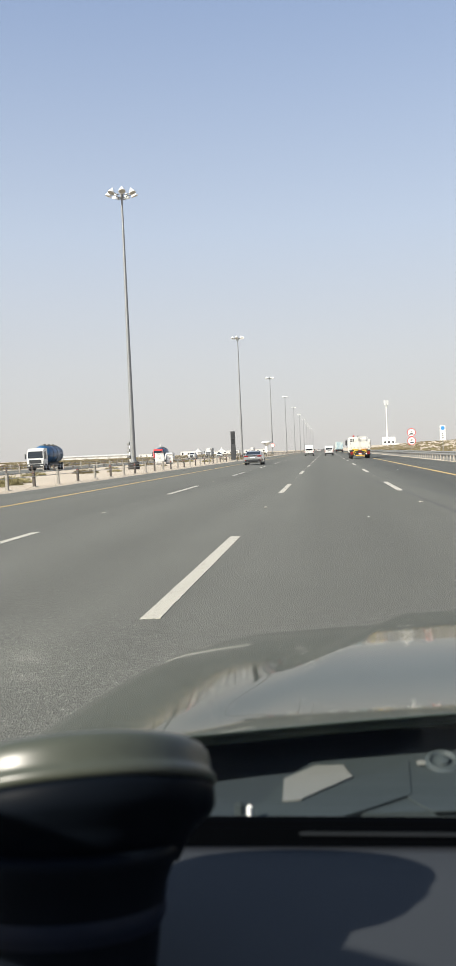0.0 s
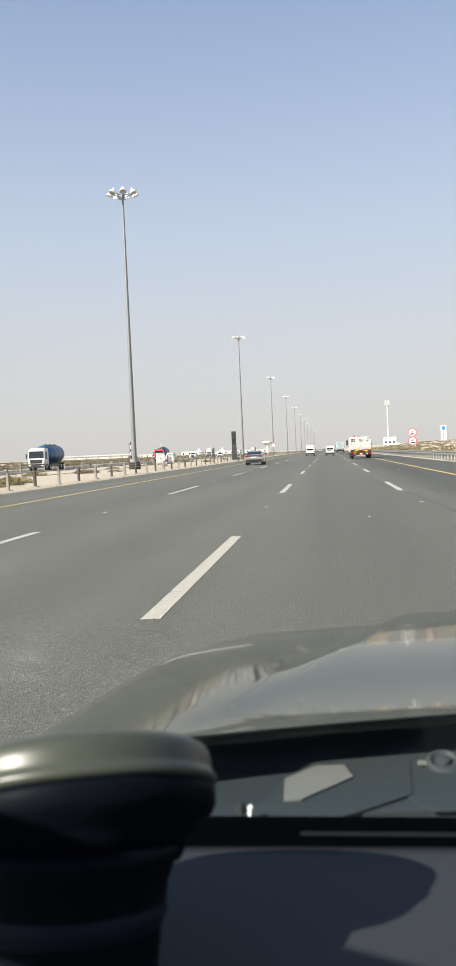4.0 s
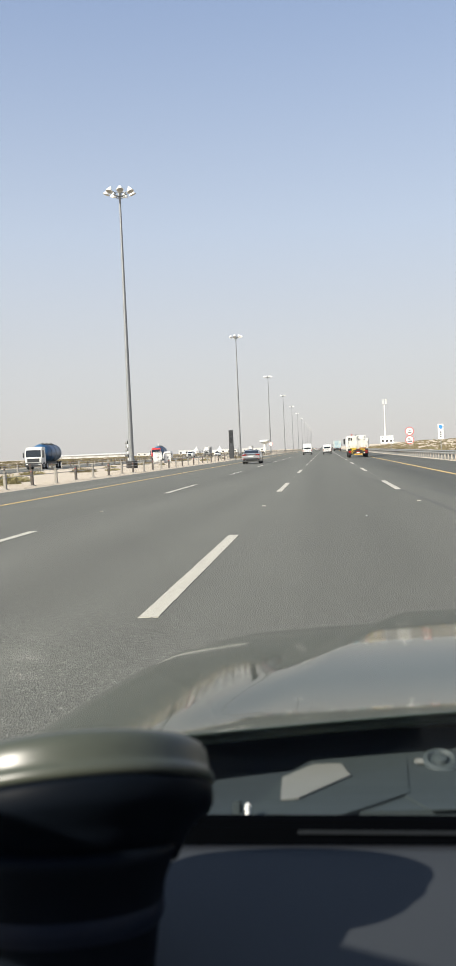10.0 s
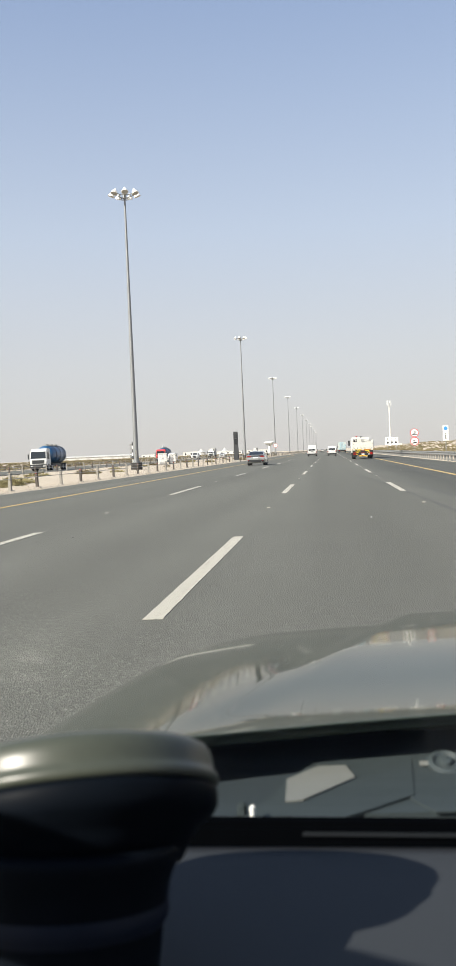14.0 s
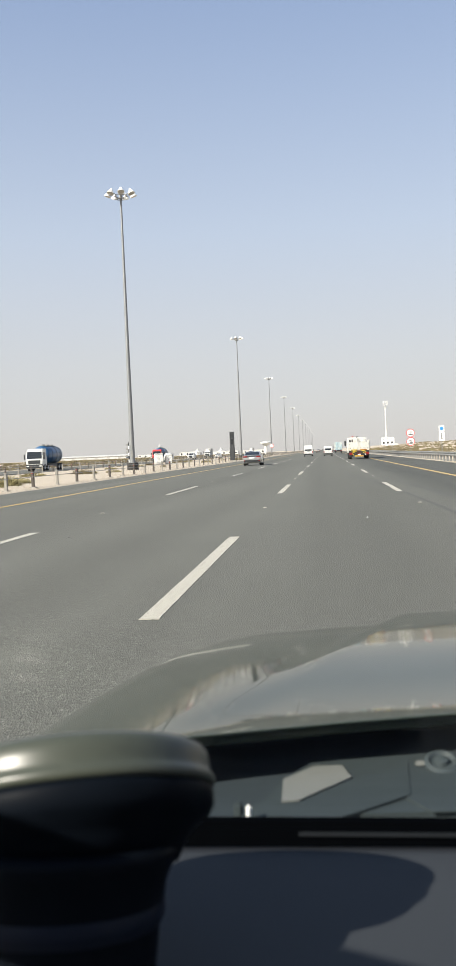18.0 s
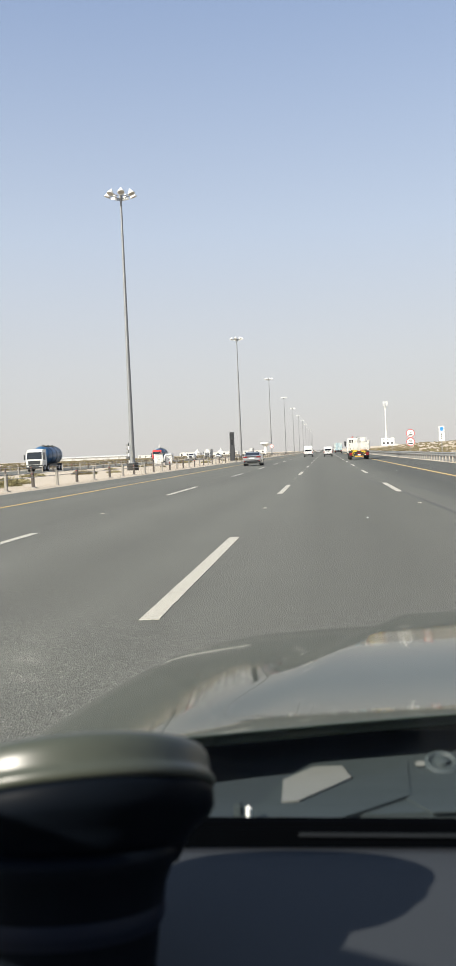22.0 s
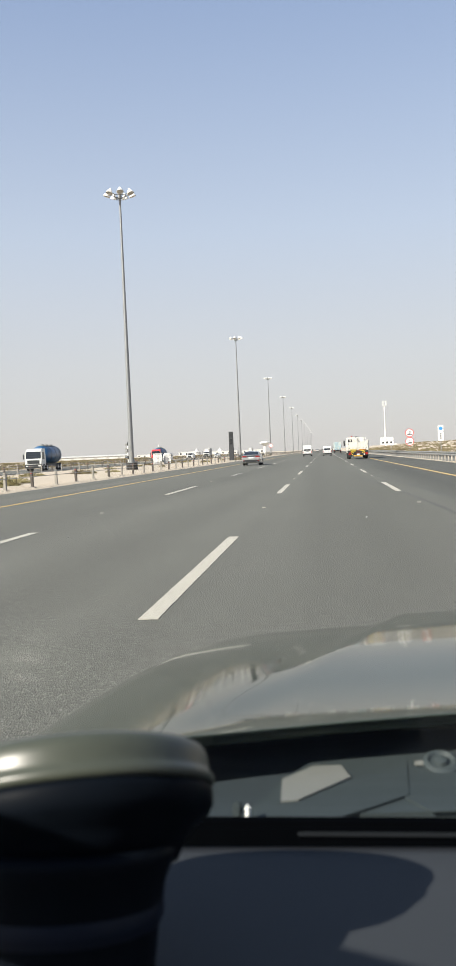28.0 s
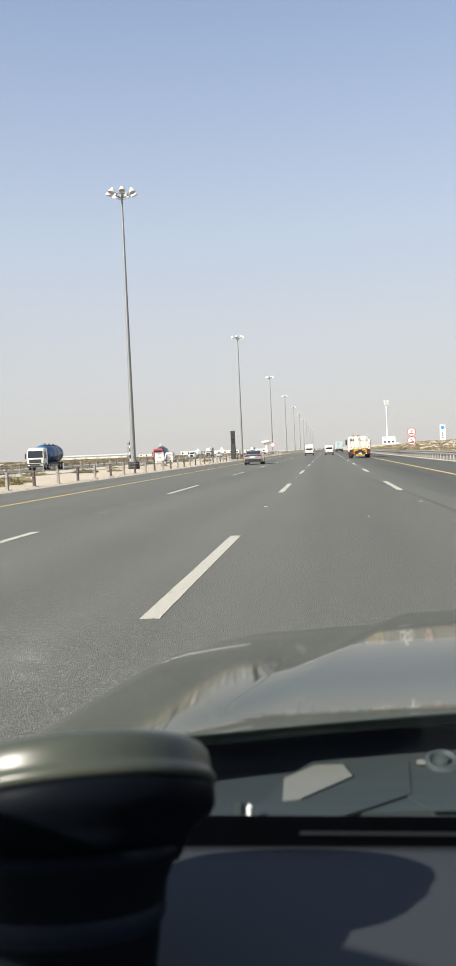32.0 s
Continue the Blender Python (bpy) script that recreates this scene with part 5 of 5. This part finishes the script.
for s in (-1, 1):
    x = XC + s * 0.93
    glass = part("side_window", plate([(x - s * 0.01, 0.56, 1.03), (x - s * 0.01, -0.97, 1.03), (x - s * 0.09, -0.97, 1.70), (x - s * 0.09, -0.52, 1.70)], 0.004), M_GLASS_SIDE, car)
    glass.visible_shadow = False
    glass = part("rear_side_window", plate([(x - s * 0.01, -1.11, 1.03), (x - s * 0.01, -2.19, 1.03), (x - s * 0.09, -2.19, 1.70), (x - s * 0.09, -1.11, 1.70)], 0.004), M_GLASS_SIDE, car)
    glass.visible_shadow = False
    part("headlight", boxm(XC + s * 0.66 - 0.2, XC + s * 0.66 + 0.2, 2.05, 2.19, 0.60, 0.76, 0.03), M_SIGNW, car)
    part("tail_light", boxm(XC + s * 0.76 - 0.12, XC + s * 0.76 + 0.12, -2.85, -2.80, 0.75, 1.02, 0.02), M_RED, car)
    part("door_handle", boxm(x + s * 0.03 - 0.015, x + s * 0.03 + 0.015, -0.85, -0.65, 0.88, 0.92, 0.006), M_DARK, car)
    part("wing", arched_panel(x, 0.72, 2.11, 1.55, 0.90, 0.72), M_SIDES, car)
    part("door", boxm(x - 0.03, x + 0.03, -1.0, 0.70, 0.32, 1.02, 0.02), M_SIDES, car)
    part("rear_door", boxm(x - 0.03, x + 0.03, -1.25, -1.02, 0.32, 1.02, 0.02), M_SIDES, car)
    part("rear_wing", arched_panel(x, -2.75, -1.27, -1.75, 1.02, 1.02), M_SIDES, car)
    part("front_pillar", tube((x - s * 0.02, 0.672, 1.03), (x - s * 0.10, -0.366, 1.74), 0.030, 0.030, 12), M_LINER, car)
    part("door_pillar", boxm(x - s * 0.05 - 0.03, x - s * 0.05 + 0.03, -1.1, -0.98, 1.0, 1.73, 0.01), M_LINER, car)
    part("rear_pillar", boxm(x - s * 0.05 - 0.03, x - s * 0.05 + 0.03, -2.7, -2.2, 1.0, 1.73, 0.01), M_LINER, car)
    for y in (1.55, -1.75):
        wheel(car, XC + s * 0.83, y, 0.37, 0.23)
part("roof", boxm(XC - 0.86, XC + 0.86, -2.75, -0.34, 1.73, 1.79, 0.02), M_BONNET, car)
part("headlining", boxm(XC - 0.84, XC + 0.84, -2.7, -0.35, 1.70, 1.727, 0.01), M_LINER, car)
part("grille", boxm(XC - 0.42, XC + 0.42, 2.12, 2.215, 0.50, 0.74, 0.02), M_DARK, car)
back_glass = part("rear_window", plate([(XC - 0.80, -2.79, 1.11), (XC + 0.80, -2.79, 1.11), (XC + 0.76, -2.72, 1.72), (XC - 0.76, -2.72, 1.72)], 0.004), M_GLASS, car)
back_glass.visible_shadow = False
part("front_bumper", boxm(XC - 0.93, XC + 0.93, 1.98, 2.2, 0.3, 0.80, 0.06), M_SIDES, car)
part("floor_pan", boxm(XC - 0.89, XC + 0.89, -2.7, 0.7, 0.28, 0.36, 0.01), M_DARK, car)
part("bulkhead", boxm(XC - 0.88, XC + 0.88, 0.72, 0.80, 0.36, 1.0, 0.01), M_DARK, car)
part("tailgate", boxm(XC - 0.92, XC + 0.92, -2.82, -2.76, 0.35, 1.1, 0.02), M_SIDES, car)
pane = part("windscreen", plate([(XC - 0.82, 0.690, 1.062), (XC + 0.82, 0.690, 1.062), (XC + 0.74, -0.345, 1.735), (XC - 0.74, -0.345, 1.735)], 0.005), M_GLASS, car, "clear windscreen")
pane.visible_shadow = False

# cowl below the windscreen
part("cowl_panel", plate([(XC - 0.84, 0.685, 1.040), (XC + 0.84, 0.685, 1.040), (XC + 0.74, 0.93, 1.062), (XC - 0.74, 0.93, 1.062)], 0.02), M_COWL, car, "dark plastic scuttle panel")
cover = part("wiper_cover", plate([(-0.081, 0.702, 1.064), (-0.062, 0.743, 1.064), (-0.048, 0.790, 1.064), (-0.022, 0.832, 1.064), (0.028, 0.848, 1.064), (0.125, 0.878, 1.064), (0.101, 0.719, 1.064), (0.021, 0.711, 1.064)], 0.012), M_COWLG, car, "grey plastic wiper cover")
part("tab", plate([(-0.048, 0.732, 1.0644), (-0.049, 0.781, 1.0644), (-0.022, 0.814, 1.0644), (0.004, 0.816, 1.0644), (0.012, 0.787, 1.0644), (-0.033, 0.735, 1.0644)], 0.0016), M_TAB, cover, "pale plastic tab")
arm = part("wiper_arm", plate([(-0.046, 0.691, 1.0644), (-0.028, 0.725, 1.0644), (0.014, 0.773, 1.0644), (0.065, 0.825, 1.0644), (0.060, 0.745, 1.0644), (0.022, 0.714, 1.0644), (0.002, 0.699, 1.0644)], 0.0022), M_COWLG, car, "grey wiper arm")
part("pivot_plate", plate([(0.060, 0.822, 1.0658), (0.085, 0.836, 1.0658), (0.123, 0.864, 1.0658), (0.100, 0.714, 1.0658), (0.074, 0.712, 1.0658), (0.056, 0.740, 1.0658)], 0.0014), M_COWLG, arm)
part("pivot_link", boxm(-0.006, 0.006, -0.003, 0.003, 0, 0.004, 0.001, pose(0.077, 0.812, 1.067, 0, 0, 0)), M_TAB, arm)
part("pivot_cap", lathe([(0.0165, 0.0), (0.0165, 0.004), (0.0125, 0.006), (0.0095, 0.003), (0.0065, 0.003), (0.005, 0.007), (0, 0.008)], 28, pose(0.095, 0.812, 1.0672, 20, 0, 0)), M_COWLG, arm)
part("stop_block", boxm(-0.007, 0.007, -0.004, 0.004, -0.006, 0.008, 0.002, pose(-0.118, 0.712, 1.062, 0, 0, 20)), M_COWLG, car)
part("stop_block", boxm(-0.004, 0.004, -0.004, 0.004, -0.006, 0.010, 0.002, pose(-0.083, 0.715, 1.062, 0, 0, 0)), M_COWLG, car)
# sun glint on a small clip, imitated by a near-white non-metal colour
part("clip", boxm(-0.0022, 0.0022, 0.0, 0.004, 0.0, 0.013, 0.0015, pose(-0.0725, 0.694, 1.064)), M_GLINT, car, "small clip coloured white as a sun glint")

# dashboard
dashb = bmesh.new()
rows = []
for k in range(26):
    y = 0.10 + 0.535 * k / 25
    z = 1.070 - 0.20 * max(0, (0.30 - y) / 0.2) ** 2 + 0.002 * math.sin(k * 0.3)
    if k == 25:
        z -= 0.004
    rows.append([dashb.verts.new((XC - 0.86 + 1.72 * i / 24, y + 0.012 * (1 - ((i - 12) / 12) ** 2), z)) for i in range(25)])
for a, b in zip(rows, rows[1:]):
    for i in range(24):
        dashb.faces.new((a[i], a[i + 1], b[i + 1], b[i]))
low = [dashb.verts.new((v.co.x, v.co.y, v.co.z - 0.05)) for v in rows[-1]]
for i in range(24):
    dashb.faces.new((rows[-1][i], rows[-1][i + 1], low[i + 1], low[i]))
part("dashboard", dashb, M_DASH, car, "dark blue-grey vinyl dashboard top", True)
part("screen_seal", boxm(XC - 0.86, XC + 0.86, 0.647, 0.664, 1.03, 1.0825, 0.004), M_RUBBER, car, "black rubber windscreen seal")
part("demister_slot", boxm(-0.031, XC + 0.8, 0.6445, 0.6475, 1.0735, 1.077, 0.001), M_GRILL, car, "dark demister slot trim")

# tub with a skewed lid on the dashboard
tub_pose = pose(-0.150, 0.437, 1.081, -15, 0, 0)
tub = tagged(empty("lidded_tub", tub_pose), "oval black tub with a skewed satin grey-green lid on dashboard", "tub")


def lid_turn(profile, n):
    """Turned shape in the frame of the skewed lid, whose lower rim is its zero."""
    bm = lathe(profile, n)
    bm.transform(tub_pose.inverted() @ pose(-0.1478, 0.474, 1.1685, -28.0, -8.5, 0) @ Matrix.Diagonal((1.12, 1.08, 1.0, 1.0)))
    return bm


part("body", lathe([(0, 0.0), (0.050, 0.0), (0.0525, 0.022), (0.0535, 0.034), (0.0550, 0.042), (0.0570, 0.056), (0.0610, 0.066), (0.064, 0.072), (0.062, 0.076), (0, 0.077)], 72), M_TUB, tub, smooth=True)
part("collar", lid_turn([(0, -0.036), (0.050, -0.036), (0.0552, -0.026), (0.0600, -0.020), (0.0675, -0.0145), (0.0700, -0.010), (0.0704, -0.004), (0.0700, -0.0002), (0, -0.0002)], 72), M_TUB, tub, smooth=True)
part("lid", lid_turn([(0, 0.0), (0.0700, 0.0), (0.0710, 0.0006), (0.0717, 0.0018), (0.0719, 0.0034), (0.0715, 0.0050), (0.0707, 0.0062), (0.0699, 0.0072), (0.0696, 0.0095), (0.0696, 0.0130), (0.0690, 0.0175), (0.0670, 0.0212), (0.0630, 0.0238), (0.057, 0.0250), (0.050, 0.0245), (0.03, 0.0240), (0, 0.0238)], 80), M_LID, tub, "satin grey-green lid", True)
# sheen on the black body, put in as a slightly bluer ring
part("band", lathe([(0.0532, 0.034), (0.0562, 0.039), (0.0566, 0.043), (0.0555, 0.047)], 64), mat("painted_sheen", (0.006, 0.009, 0.017), 0.5, 0, 0.1, 8, spec=0.12), tub, "faint blue-grey sheen painted as a band", True)
